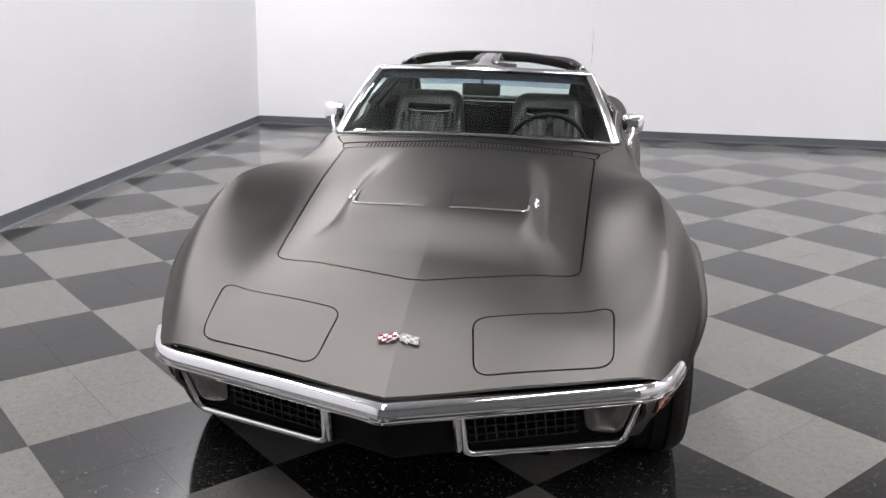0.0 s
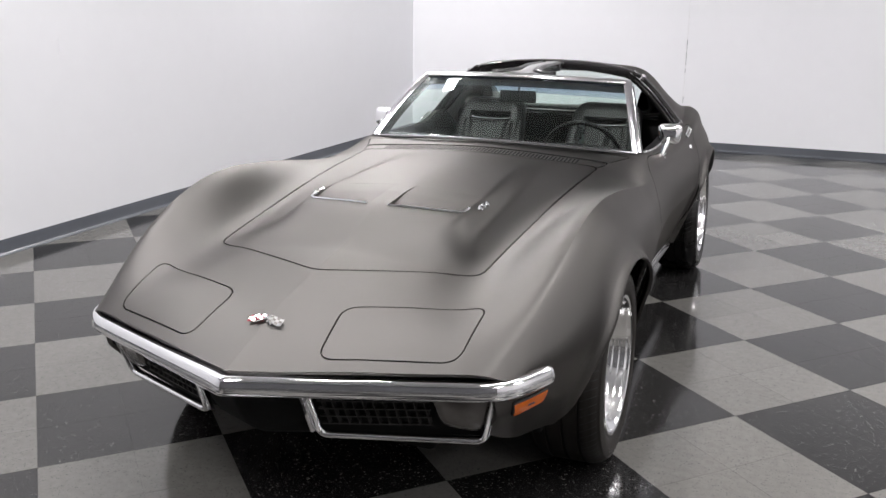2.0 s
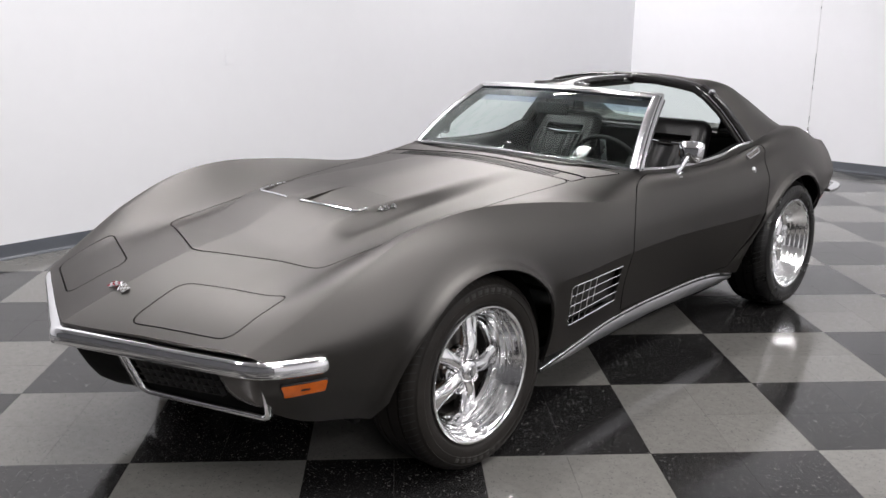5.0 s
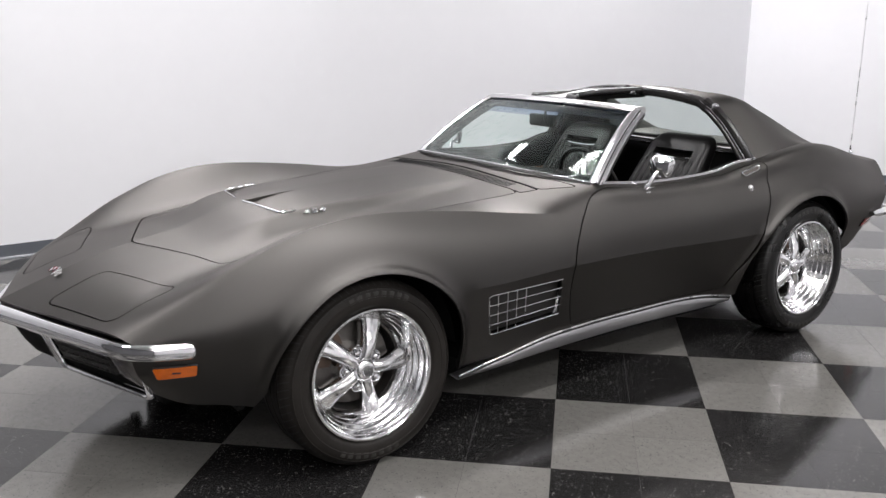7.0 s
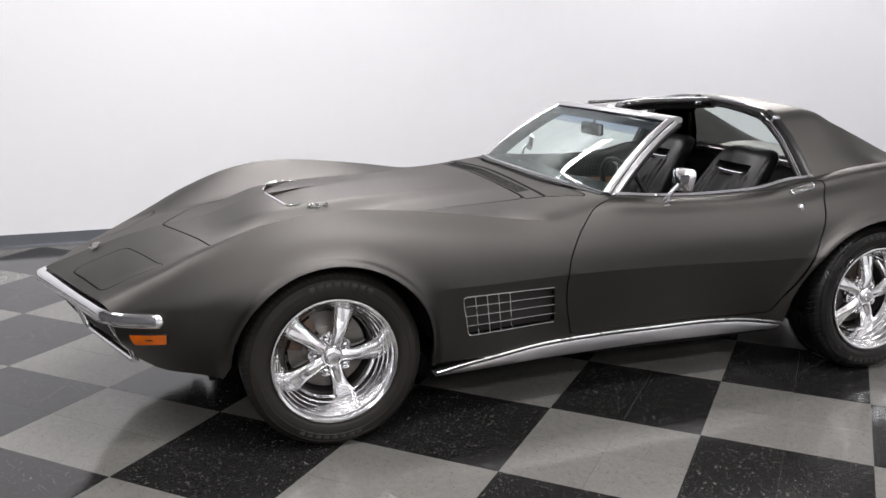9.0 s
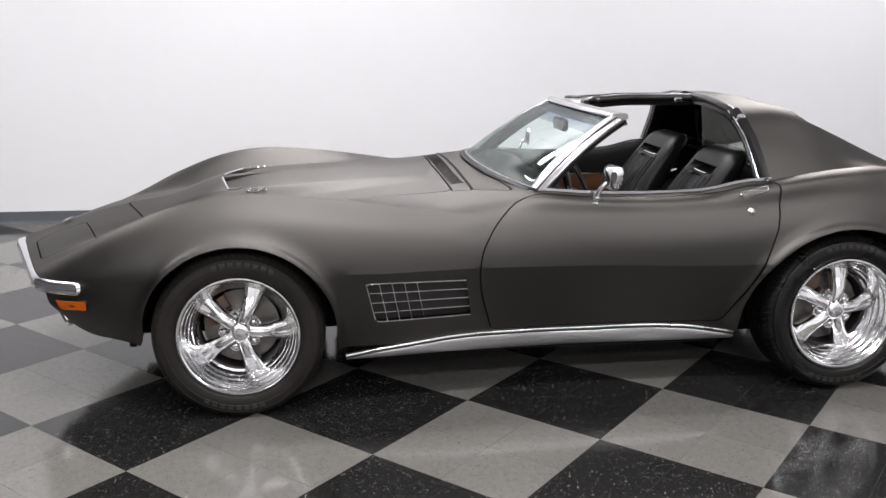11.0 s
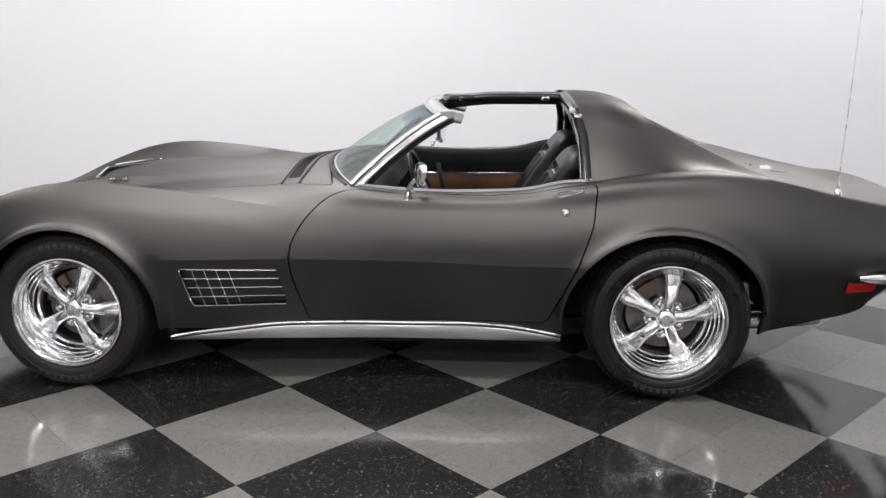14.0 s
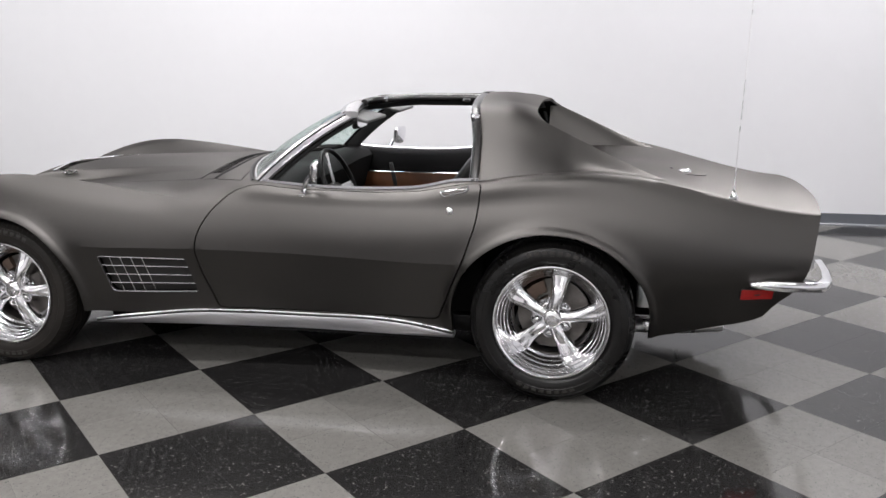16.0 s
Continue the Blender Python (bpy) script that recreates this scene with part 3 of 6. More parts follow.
def bonnet_dome(x, y):
    """The raised dome of the bonnet: a ramp, a plateau with a soft shoulder, and a long fade to the rear."""
    x = np.abs(x)
    wide = 0.315 - 0.03 * ramp(0.1, 0.9, y)
    spread = 0.11 * (1 - ramp(-0.42, -0.08, y))
    soft = 0.003 + 0.020 * ramp(0.05, 0.5, y)
    across = 1 - ramp(wide - 0.012 - spread - soft, wide + 0.046 + spread + soft, x)
    along = ramp(-0.42, -0.11, y) * (1 - np.clip((y - 0.02) / 0.80, 0, 1)) ** 0.9
    return 0.052 * across * along


def skin(v, y, flare=True):
    """The outer surface: v runs from the centre line over the belt and down the flank."""
    v, y = np.broadcast_arrays(np.asarray(v, float), np.asarray(y, float))
    s, v = np.sign(v), np.abs(v)
    X, Z = np.stack([f(y) for f in LINES_X]), np.stack([f(y) for f in LINES_Z])
    h = np.diff(KNOTS)
    out = []
    for Q in (X, Z):
        d = np.diff(Q, axis=0) / h[:, None]
        m = np.empty_like(Q)
        m[0], m[-1] = d[0], d[-1]
        if Q is Z:
            m[0] = d[0] * (1 - 0.75 * ramp(-0.60, -0.15, y))
        for k in range(1, 7):
            m[k] = (d[k - 1] * h[k] + d[k] * h[k - 1]) / (h[k - 1] + h[k])
        lo, hi = m.copy(), m.copy()
        # the crease of the flank: two slopes meet
        k, w = 5, ramp(0.25, 0.55, y) * (1 - ramp(2.05, 2.45, y))
        end = d[k - 1] * (0.45 if Q is X else 1.0)
        lo[k], hi[k] = m[k] + (end - m[k]) * w, m[k] + (d[k] - m[k]) * w
        # crisp crests: the front wing as far as the door, the rear wing behind the wheel
        for k, w in ((3, 0.25 + 0.75 * ramp(-0.30, 0.35, y) - ramp(0.76, 0.95, y)), (2, 0.7 * ramp(2.55, 3.0, y))):
            lo[k], hi[k] = m[k] + (d[k - 1] - m[k]) * w, m[k] + (d[k] - m[k]) * w
        i = np.clip(np.searchsorted(KNOTS, v) - 1, 0, 6)
        n = np.arange(len(v))
        u, w = (v - KNOTS[i]) / h[i], h[i]
        out.append(Q[i, n] * (1 + 2 * u) * (1 - u) ** 2 + Q[i + 1, n] * u * u * (3 - 2 * u) + w * (hi[i, n] * u * (1 - u) ** 2 - lo[i + 1, n] * u * u * (1 - u)))
    x, z = out
    if flare:
        for cy, cz, ry, rz in ARCHES:
            r = np.hypot((y - cy) / ry, (z - cz) / rz)
            x = x + (0.011 * ramp(1.078, 1.030, r) + 0.017 * np.clip((1.150 - r) / 0.13, 0, 1) ** 1.2) * ramp(VC - 0.05, VD, v)
    z = z + bonnet_dome(x, y) * (v < VB)
    return np.where(s < 0, -x, x), y.copy(), z


def v_of_x(x, y):
    """v on the upper side at a half width."""
    vs = np.linspace(0, VC, 160)
    return math.copysign(float(np.interp(abs(x), skin(vs, np.full(160, y), False)[0], vs)), x)


def v_of_z(z, y):
    """v on the driver's flank at a height."""
    vs = np.linspace(VB, VG + 0.03, 200)
    return float(np.interp(-z, -skin(vs, np.full(200, y), False)[2], vs))


def top_line(points, step=0.015, closed=True):
    return [Vector((v_of_x(p.x, p.y), p.y)) for p in fine(points, step, closed)]


def side_line(points, step=0.015, closed=True):
    """(y, z) points of the driver's flank as places on the skin."""
    return [Vector((v_of_z(p.y, p.x), p.x)) for p in fine(points, step, closed)]


def other(line):
    return [Vector((-p.x, p.y)) for p in line][::-1]


def at_skin(line, lift=0.0):
    V = np.array([(p.x, p.y) for p in line])
    P = np.stack(skin(V[:, 0], V[:, 1]), 1)
    e = 1e-3
    du = np.stack(skin(V[:, 0] + e, V[:, 1]), 1) - np.stack(skin(V[:, 0] - e, V[:, 1]), 1)
    dv = np.stack(skin(V[:, 0], V[:, 1] + e), 1) - np.stack(skin(V[:, 0], V[:, 1] - e), 1)
    n = np.cross(du, dv)
    n /= np.linalg.norm(n, axis=1, keepdims=True)
    return [Vector(p) for p in P + n * lift]


RIDGE = {0.0: (-1.1, 0.12)}  # the fold down the middle of the nose
CREASES = {VC: (0.12, 0.90), VE: (0.40, 2.25), **RIDGE}
car = tagged(new("sports_car"), "satin gunmetal grey vintage coupe with roof panels off", "car")

FRONT = spline((0.0, -1.034), (V2, -0.928), (VB, -0.857), (VC, -0.798), (VD, -0.760), (VE, -0.768), (VF, -0.752), (VG, -0.712))
REAR = spline((0.0, 3.62), (V2, 3.605), (VB, 3.575), (VC, 3.550), (VE, 3.510), (VF, 3.466), (VG, 3.375))


def arch_line(cy, cz, ry, rz):
    """The wheel opening from front to rear as places on the skin."""
    lead = 0.026 if cy < 1 else 0.0
    pts = [(cy - ry - lead, 0.24), (cy - ry, cz)]
    pts += [(cy - ry * math.cos(a), cz + rz * math.sin(a)) for a in np.linspace(0, math.pi, 56)[1:-1]]
    pts += [(cy + ry, cz), (cy + ry, 0.24)]
    out = [Vector((min(VG, v_of_z(z, y)), y)) for y, z in pts]
    return out


half = [Vector((v, float(FRONT(v)))) for v in np.arange(0, VG, 0.015)]
low = fine([(VG, float(FRONT(VG))), (VG, ARCHES[0][0] - ARCHES[0][2] - 0.032)], 0.03, False)
half += low + arch_line(*ARCHES[0])
half += fine([(VG, ARCHES[0][0] + ARCHES[0][2]), (VG, ARCHES[1][0] - ARCHES[1][2])], 0.03, False) + arch_line(*ARCHES[1])
half += fine([(VG, ARCHES[1][0] + ARCHES[1][2]), (VG, float(REAR(VG)))], 0.03, False)
half += [Vector((v, float(REAR(v)))) for v in np.arange(VG - 0.015, 0.004, -0.015)]
clean = [half[0]]
for p in half[1:]:
    if (p - clean[-1]).length > 0.004:
        clean.append(p)
OUTLINE = clean + [Vector((0.0, float(REAR(0.0))))] + [Vector((-p.x, p.y)) for p in clean[:0:-1]]

# shut lines
HOOD = top_line(rounded([(0, -0.564), (0.470, -0.383), (0.548, 0.86), (0, 0.835), (-0.548, 0.86), (-0.470, -0.383)], 0.035))
COWL = top_line(rounded([(0, 0.843), (0.556, 0.868), (0.572, 0.940), (0, 0.925), (-0.572, 0.940), (-0.556, 0.868)], 0.006))
WIPER = top_line(rounded([(0, 0.937), (0.577, 0.952), (0.64, 1.10), (0.3, 1.035), (0, 1.015), (-0.3, 1.035), (-0.64, 1.10), (-0.577, 0.952)], 0.02))
LAMP = top_line(rounded([(0.183, -0.716), (0.560, -0.577), (0.555, -0.796), (0.207, -0.920)], 0.045, 7))
DOOR = side_line(rounded([(1.196, 0.862), (1.10, 0.832), (1.012, 0.748), (0.958, 0.655), (0.944, 0.575), (0.958, 0.466), (1.0, 0.333), (1.01, 0.30), (2.005, 0.30), (2.022, 0.318), (2.080, 0.457), (2.142, 0.60), (2.190, 0.743), (2.205, 0.898), (2.16, 0.894), (2.08, 0.884), (1.94, 0.853), (1.75, 0.841), (1.4, 0.845)], 0.045, 4), 0.012)
VENT = side_line(rounded([(0.485, 0.540), (0.888, 0.534), (0.918, 0.372), (0.528, 0.366)], 0.022))
# the open cabin and the well before the rear window
CABIN = top_line([(0, 1.06), (0.3, 1.08), (0.5, 1.13), (0.655, 1.20), (0.672, 1.30), (0.680, 1.42), (0.682, 1.75), (0.69, 2.0), (0.70, 2.2), (0.66, 2.34), (0.60, 2.42), (0, 2.42), (-0.60, 2.42), (-0.66, 2.34), (-0.70, 2.2), (-0.69, 2.0), (-0.682, 1.75), (-0.680, 1.42), (-0.672, 1.30), (-0.655, 1.20), (-0.5, 1.13), (-0.3, 1.08)], 0.02)
GAP = 0.0062
panels = [HOOD, COWL, WIPER, LAMP, other(LAMP), DOOR, other(DOOR), VENT, other(VENT), CABIN]
cuts = [offset_outline(p, GAP * (0.8 if k in (3, 4) else 1.0)) for k, p in enumerate(panels[:7])] + panels[7:]
# door openings reach the cabin: keep a sliver of belt between them
LIPS = []
for cy, cz, ry, rz in ARCHES:
    for r in (1.022, 1.042, 1.058, 1.074, 1.09, 1.106, 1.124):
        for a in np.linspace(0.02, math.pi - 0.02, 84):
            y, z = cy - r * ry * math.cos(a), cz + r * rz * math.sin(a)
            LIPS += [(v_of_z(z, y), y), (-v_of_z(z, y), y)]
body = sheet("body", skin, OUTLINE, cuts, 0.021, PAINT, car, "satin gunmetal painted fibreglass body", creases=CREASES, rings=LIPS)
LIP, SCOOP_END = spline((0.036, -0.130), (0.10, -0.118), (0.20, -0.098), (0.30, -0.076)), 0.115
SCOOP = [(0.036, -0.130), (0.296, -0.077), (0.300, SCOOP_END), (0.036, SCOOP_END)]
SCOOP_R = [(-x, y) for x, y in SCOOP][::-1]
hood = sheet("hood", skin, HOOD, [top_line(SCOOP, 0.01), top_line(SCOOP_R, 0.01)], 0.012, PAINT, car, "gunmetal bonnet with raised dome", creases=RIDGE)
for s in (1, -1):
    # a sunken pocket that runs out to the rear, with a bright lip along its front
    bm = bmesh.new()
    rows = []
    for x in np.linspace(0.0352, 0.3008, 22):
        y0 = float(LIP(x)) - 0.0008
        row = []
        for k in range(15):
            t = k / 14
            y = y0 + (SCOOP_END + 0.0008 - y0) * t
            z = float(skin(np.array([v_of_x(x, y)]), np.array([y]))[2][0])
            row.append((s * x, y, z - 0.018 * (1 - t) ** 1.8 - 0.0002))
        rows.append(row)
    grid(bm, rows)
    part("scoop_floor", bm, PAINT, hood)
    bm = bmesh.new()
    lip = [Vector((s * x, y)) for x, y in ((0.040, -0.131), (0.10, -0.120), (0.20, -0.100), (0.280, -0.083), (0.296, -0.070), (0.300, -0.045), (0.300, -0.03))]
    path = at_skin([Vector((v_of_x(p.x, p.y), p.y)) for p in fine(lip, 0.012, False)], 0.002)
    sweep(bm, path, circle(0.0042, 8))
    part("scoop_trim", bm, CHROME, hood, "bright scoop lip")
    # engine size figures on the side of the dome
    font = bpy.data.curves.new("badge", "FONT")
    font.body, font.size, font.extrude, font.bevel_depth = "454", 0.042, 0.003, 0.0006
    font.align_x, font.align_y = "CENTER", "CENTER"
    font.space_character = 1.12
    tmp = bpy.data.objects.new("badge", font)
    scene.collection.objects.link(tmp)
    bpy.context.view_layer.update()
    me = bpy.data.meshes.new_from_object(tmp.evaluated_get(bpy.context.evaluated_depsgraph_get()))
    bpy.data.objects.remove(tmp)
    me.materials.clear()
    me.materials.append(CHROME)
    x0, y0 = 0.322 * s, 0.040
    p, = at_skin([Vector((v_of_x(x0, y0), y0))], 0.006)
    q, = at_skin([Vector((v_of_x(x0, y0), y0))], 1.003)
    up = (q - p).normalized()
    along = Vector((0, s, 0)) - up * Vector((0, s, 0)).dot(up)
    along.normalize()
    m = Matrix((along, up.cross(along), up)).transposed().to_4x4()
    m.translation = p
    put("badge", me, hood, "chrome engine size figures", m @ Matrix.Diagonal((1.35, 0.62, 1, 1)))

cowl = sheet("cowl_grille", skin, COWL, [], 0.015, PAINT, car, "gunmetal strip with air slots")
wiper = sheet("wiper_cover", skin, WIPER, [], 0.018, PAINT, car, "gunmetal cover over the wipers")
for k in range(56):
    x = -0.452 + 0.904 * k / 55
    y0 = 0.853 + 0.022 * (abs(x) / 0.5) ** 2
    a, b = at_skin([Vector((v_of_x(x, y0), y0)), Vector((v_of_x(x, y0 + 0.056), y0 + 0.056))], 0.0012)
    bm = bmesh.new()
    w = Vector((0.0034, 0, 0))
    vs = [bm.verts.new(q) for q in (a - w, a + w, b + w, b - w)]
    low = [bm.verts.new(v.co + Vector((0, 0, -0.006))) for v in vs]
    bm.faces.new(vs)
    for i in range(4):
        bm.faces.new((vs[i], vs[(i + 1) % 4], low[(i + 1) % 4], low[i]))
    part("slot", bm, DARK, cowl, fix=False)
bm = bmesh.new()
path = at_skin([Vector((v_of_x(x, 0.9305 + 0.0155 * (abs(x) / 0.574) ** 1.0), 0.9305 + 0.0155 * (abs(x) / 0.574) ** 1.0)) for x in np.linspace(-0.572, 0.572, 41)], 0.0012)
sweep(bm, path, [(-0.0062, 0.0), (-0.005, 0.0016), (0.005, 0.0016), (0.0062, 0.0), (0.0, -0.008)])
part("rubber_strip", bm, DARK, wiper, "black rubber strip along the cover")
for s, outl in ((1, LAMP), (-1, other(LAMP))):
    sheet("headlight_cover", skin, outl, [], 0.018, PAINT, car, "closed gunmetal pop-up headlight cover")
doors = {}
for s, outl in ((1, DOOR), (-1, other(DOOR))):
    doors[s] = sheet("door", skin, outl, [], 0.02, PAINT, car, "gunmetal door with its window lowered", 0.02, creases=CREASES)

# dark seals deep in the shut lines
for k, outl in enumerate(panels[:7]):
    sheet("seal", skin, offset_outline(outl, 0.012), [offset_outline(outl, -0.010)], 0.03, DARK, car, "", 0.0, 0.026)


def side_tube(points, lift, r, mat, parent, name, s, label="", n=6, step=0.03):
    bm = bmesh.new()
    path = at_skin(side_line(points, step, False), lift)
    if s < 0:
        path = [Vector((-p.x, p.y, p.z)) for p in path]
    tube(bm, path, r, n)
    return part(name, bm, mat, parent, label)


# ---- vents behind the front wheels ----
for s in (1, -1):
    outl = VENT if s > 0 else other(VENT)
    vent = sheet("side_vent", skin, offset_outline(outl, 0.006), [], 0.02, VENT_GREY, body, "dark grey vent with a chrome egg-crate grid", 0.0, 0.030)
    edge = rounded([(0.487, 0.539), (0.886, 0.533), (0.916, 0.373), (0.529, 0.367)], 0.02)
    front = [(0.886, 0.533), (0.50, 0.539), (0.487, 0.533), (0.489, 0.52), (0.520, 0.385), (0.528, 0.370), (0.545, 0.367), (0.914, 0.372)]
    side_tube(front, 0.0, 0.0030, CHROME, vent, "vent_frame", s, "slim chrome vent outline")
    for k in range(1, 4):
        u = k / 4
        side_tube([(0.489 + 0.04 * u, 0.539 - 0.172 * u), (0.888 + 0.03 * u, 0.534 - 0.162 * u)], -0.001, 0.0024, CHROME, vent, "vent_bar", s)
    for k in range(1, 5):
        y = 0.487 + 0.050 * k
        side_tube([(y, 0.537), (y + 0.036, 0.368)], -0.006, 0.0018, BRUSHED, vent, "vent_bar", s)

# ---- rocker trims ----
ROCK_TOP = spline((0.405, 0.208), (0.5, 0.2265), (0.694, 0.2515), (0.841, 0.2680), (1.125, 0.2750), (1.4, 0.2730), (1.766, 0.2730), (1.85, 0.2675), (2.082, 0.2305))
ROCK_LOW = spline((0.405, 0.198), (0.7, 0.207), (1.2, 0.208), (2.082, 0.208))
for s in (1, -1):
    rows = []
    for y in np.linspace(0.405, 2.082, 60):
        zt, zl = float(ROCK_TOP(y)), float(ROCK_LOW(y))
        xs = float(skin(np.array([v_of_z(max(zt, 0.27), y)]), np.array([y]), False)[0][0]) - max(0.0, 0.27 - zt) * 0.3
        d = zt - zl
        sec = [(xs + 0.000, zt), (xs + 0.006, zt - 0.003), (xs + 0.0075, zt - 0.14 * d), (xs + 0.0068, zt - 0.40 * d), (xs + 0.002, zt - 0.72 * d), (xs - 0.004, zl + 0.004), (xs - 0.007, zl), (xs - 0.06, zl + 0.004), (xs - 0.05, zt)]
        rows.append([(s * a, y, b) for a, b in sec])
    bm = bmesh.new()
    grid(bm, rows, closed_v=True, caps=True)
    rock = part("rocker_trim", bm, SILL, car, "brushed aluminium sill trim", 50)
    bm = bmesh.new()
    tube(bm, [(s * (abs(r[1][0]) + 0.002), r[1][1], r[1][2] + 0.0135) for r in rows], 0.0034, 6)
    part("trim_line", bm, BRUSHED, rock, "bright top line")
    bm = bmesh.new()
    tube(bm, [(s * (abs(r[1][0]) - 0.001), r[1][1], r[1][2] + 0.0055) for r in rows], 0.0062, 6)
    part("trim_gap", bm, BLACK, rock)

# ---- underside, wheel wells, rear end ----
bm = bmesh.new()
box(bm, (-0.70, 0.44, 0.19), (0.70, 2.03, 0.26), 0.01)
box(bm, (-0.42, -0.62, 0.22), (0.42, 0.46, 0.40), 0.02)
box(bm, (-0.42, 2.03, 0.26), (0.42, 3.30, 0.42), 0.02)
part("underbody", bm, DARK, car, "black underbody")
for cy, cz, ry, rz in ARCHES:
    for s in (1, -1):
        bm = bmesh.new()
        rows = []
        for a in np.linspace(0.10, math.pi - 0.05, 30):
            p = [(s * x, cy - (ry + 0.012) * math.cos(a), cz + (rz + 0.012) * math.sin(a)) for x in (0.775, 0.70, 0.44)]
            rows.append(p + [(s * 0.44, cy - 0.2 * math.cos(a), cz + 0.2 * math.sin(a))])
        grid(bm, rows)
        part("wheel_well", bm, DARK, car, "black wheel well")
bm = bmesh.new()
rows = []
for v in np.linspace(-VG, VG, 60):
    y = float(REAR(abs(v)))
    p = np.array(skin(np.array([v]), np.array([y]))).ravel()
    rows.append([tuple(p), (p[0] * 0.96, p[1] - 0.02, p[2] * 0.97 + 0.015), (p[0] * 0.90, p[1] - 0.035, 0.5 + (p[2] - 0.5) * 0.8), (0, 3.57, 0.58)])
grid(bm, rows)
part("tail_panel", bm, PAINT, car, "gunmetal tail panel")

# ---- front end ----
VEE = 0.40  # the nose is a vee in plan


def nose(s, inset=0.0):
    """The plan of the nose, a vee with rounded corners; s runs from -1 to 1."""
    d = abs(s) * (len(NOSE_PLAN) - 1)
    i = min(int(d), len(NOSE_PLAN) - 2)
    p = Vector(NOSE_PLAN[i]).lerp(Vector(NOSE_PLAN[i + 1]), d - i)
    return Vector((math.copysign(p.x, s), p.y + inset, 0))


corner = rounded([(0.0, -1.055), (0.688, -0.782), (0.760, -0.597), (0.3, -0.4)], 0.10, 8)
plan = [Vector((0.0, -1.055)), Vector((0.012, -1.052))] + [Vector((x, -1.055 + 0.3968 * x)) for x in np.linspace(0.05, 0.56, 12)]
plan += [p for p in corner[9:18]] + [Vector((0.742, -0.645)), Vector((0.750, -0.622)), Vector((0.754, -0.612)), Vector((0.756, -0.606)), Vector((0.7575, -0.602)), Vector((0.7583, -0.599))]
NOSE_PLAN = [tuple(p) for p in plan]
S_ALL = [k / (len(plan) - 1) for k in range(-(len(plan) - 1), len(plan))]
ROUND_END = [0.30, 0.62, 0.82, 0.95, 1.0]


def bumper_section(u):
    k = round((0.5 - abs(u - 0.5)) * 2 * (len(plan) - 1))
    k = ROUND_END[k] if k < 5 else 1.0
    pts = [(-0.026, 0.022), (-0.012, 0.026), (0.002, 0.0255), (0.010, 0.022), (0.0145, 0.014), (0.0175, 0.002), (0.0190, -0.012), (0.0185, -0.018), (0.014, -0.0245), (0.004, -0.027), (-0.026, -0.024)]
    return [(-(x if x < 0 else x * (0.4 + 0.6 * k)), z * k) for x, z in pts]


bm = bmesh.new()
path = []
for s in S_ALL:
    p = nose(s)
    path.append((p.x, p.y, 0.541 - 0.012 * min(1, abs(s) * 1.2)))
sweep(bm, path[::-1], bumper_section)
part("front_bumper", bm, CHROME, car, "chrome vee-shaped front bumper blade", 55)
# black panel under the bumper, behind the grilles
bm = bmesh.new()
rows = []
for x in np.linspace(-0.66, 0.66, 45):
    a = abs(x)
    back = 0.045 * ramp(0.15, 0.20, a)
    rows.append([(x, -1.055 + VEE * a + d + float(back), z + 0.02 * ramp(0.3, 0.66, a) * (z < 0.4)) for d, z in ((0.034, 0.572), (0.040, 0.520), (0.062, 0.470), (0.090, 0.415), (0.125, 0.365), (0.18, 0.325), (0.28, 0.300), (0.42, 0.290), (0.60, 0.30))])
grid(bm, rows)
part("front_valance", bm, DARK, car, "black lower front panel")


def on_nose(x, z, out=0.0):
    """A place on the sloping face under the bumper."""
    return Vector((x, -1.055 + VEE * abs(x) + 0.055 + (0.494 - z) * 0.37 - out, z))


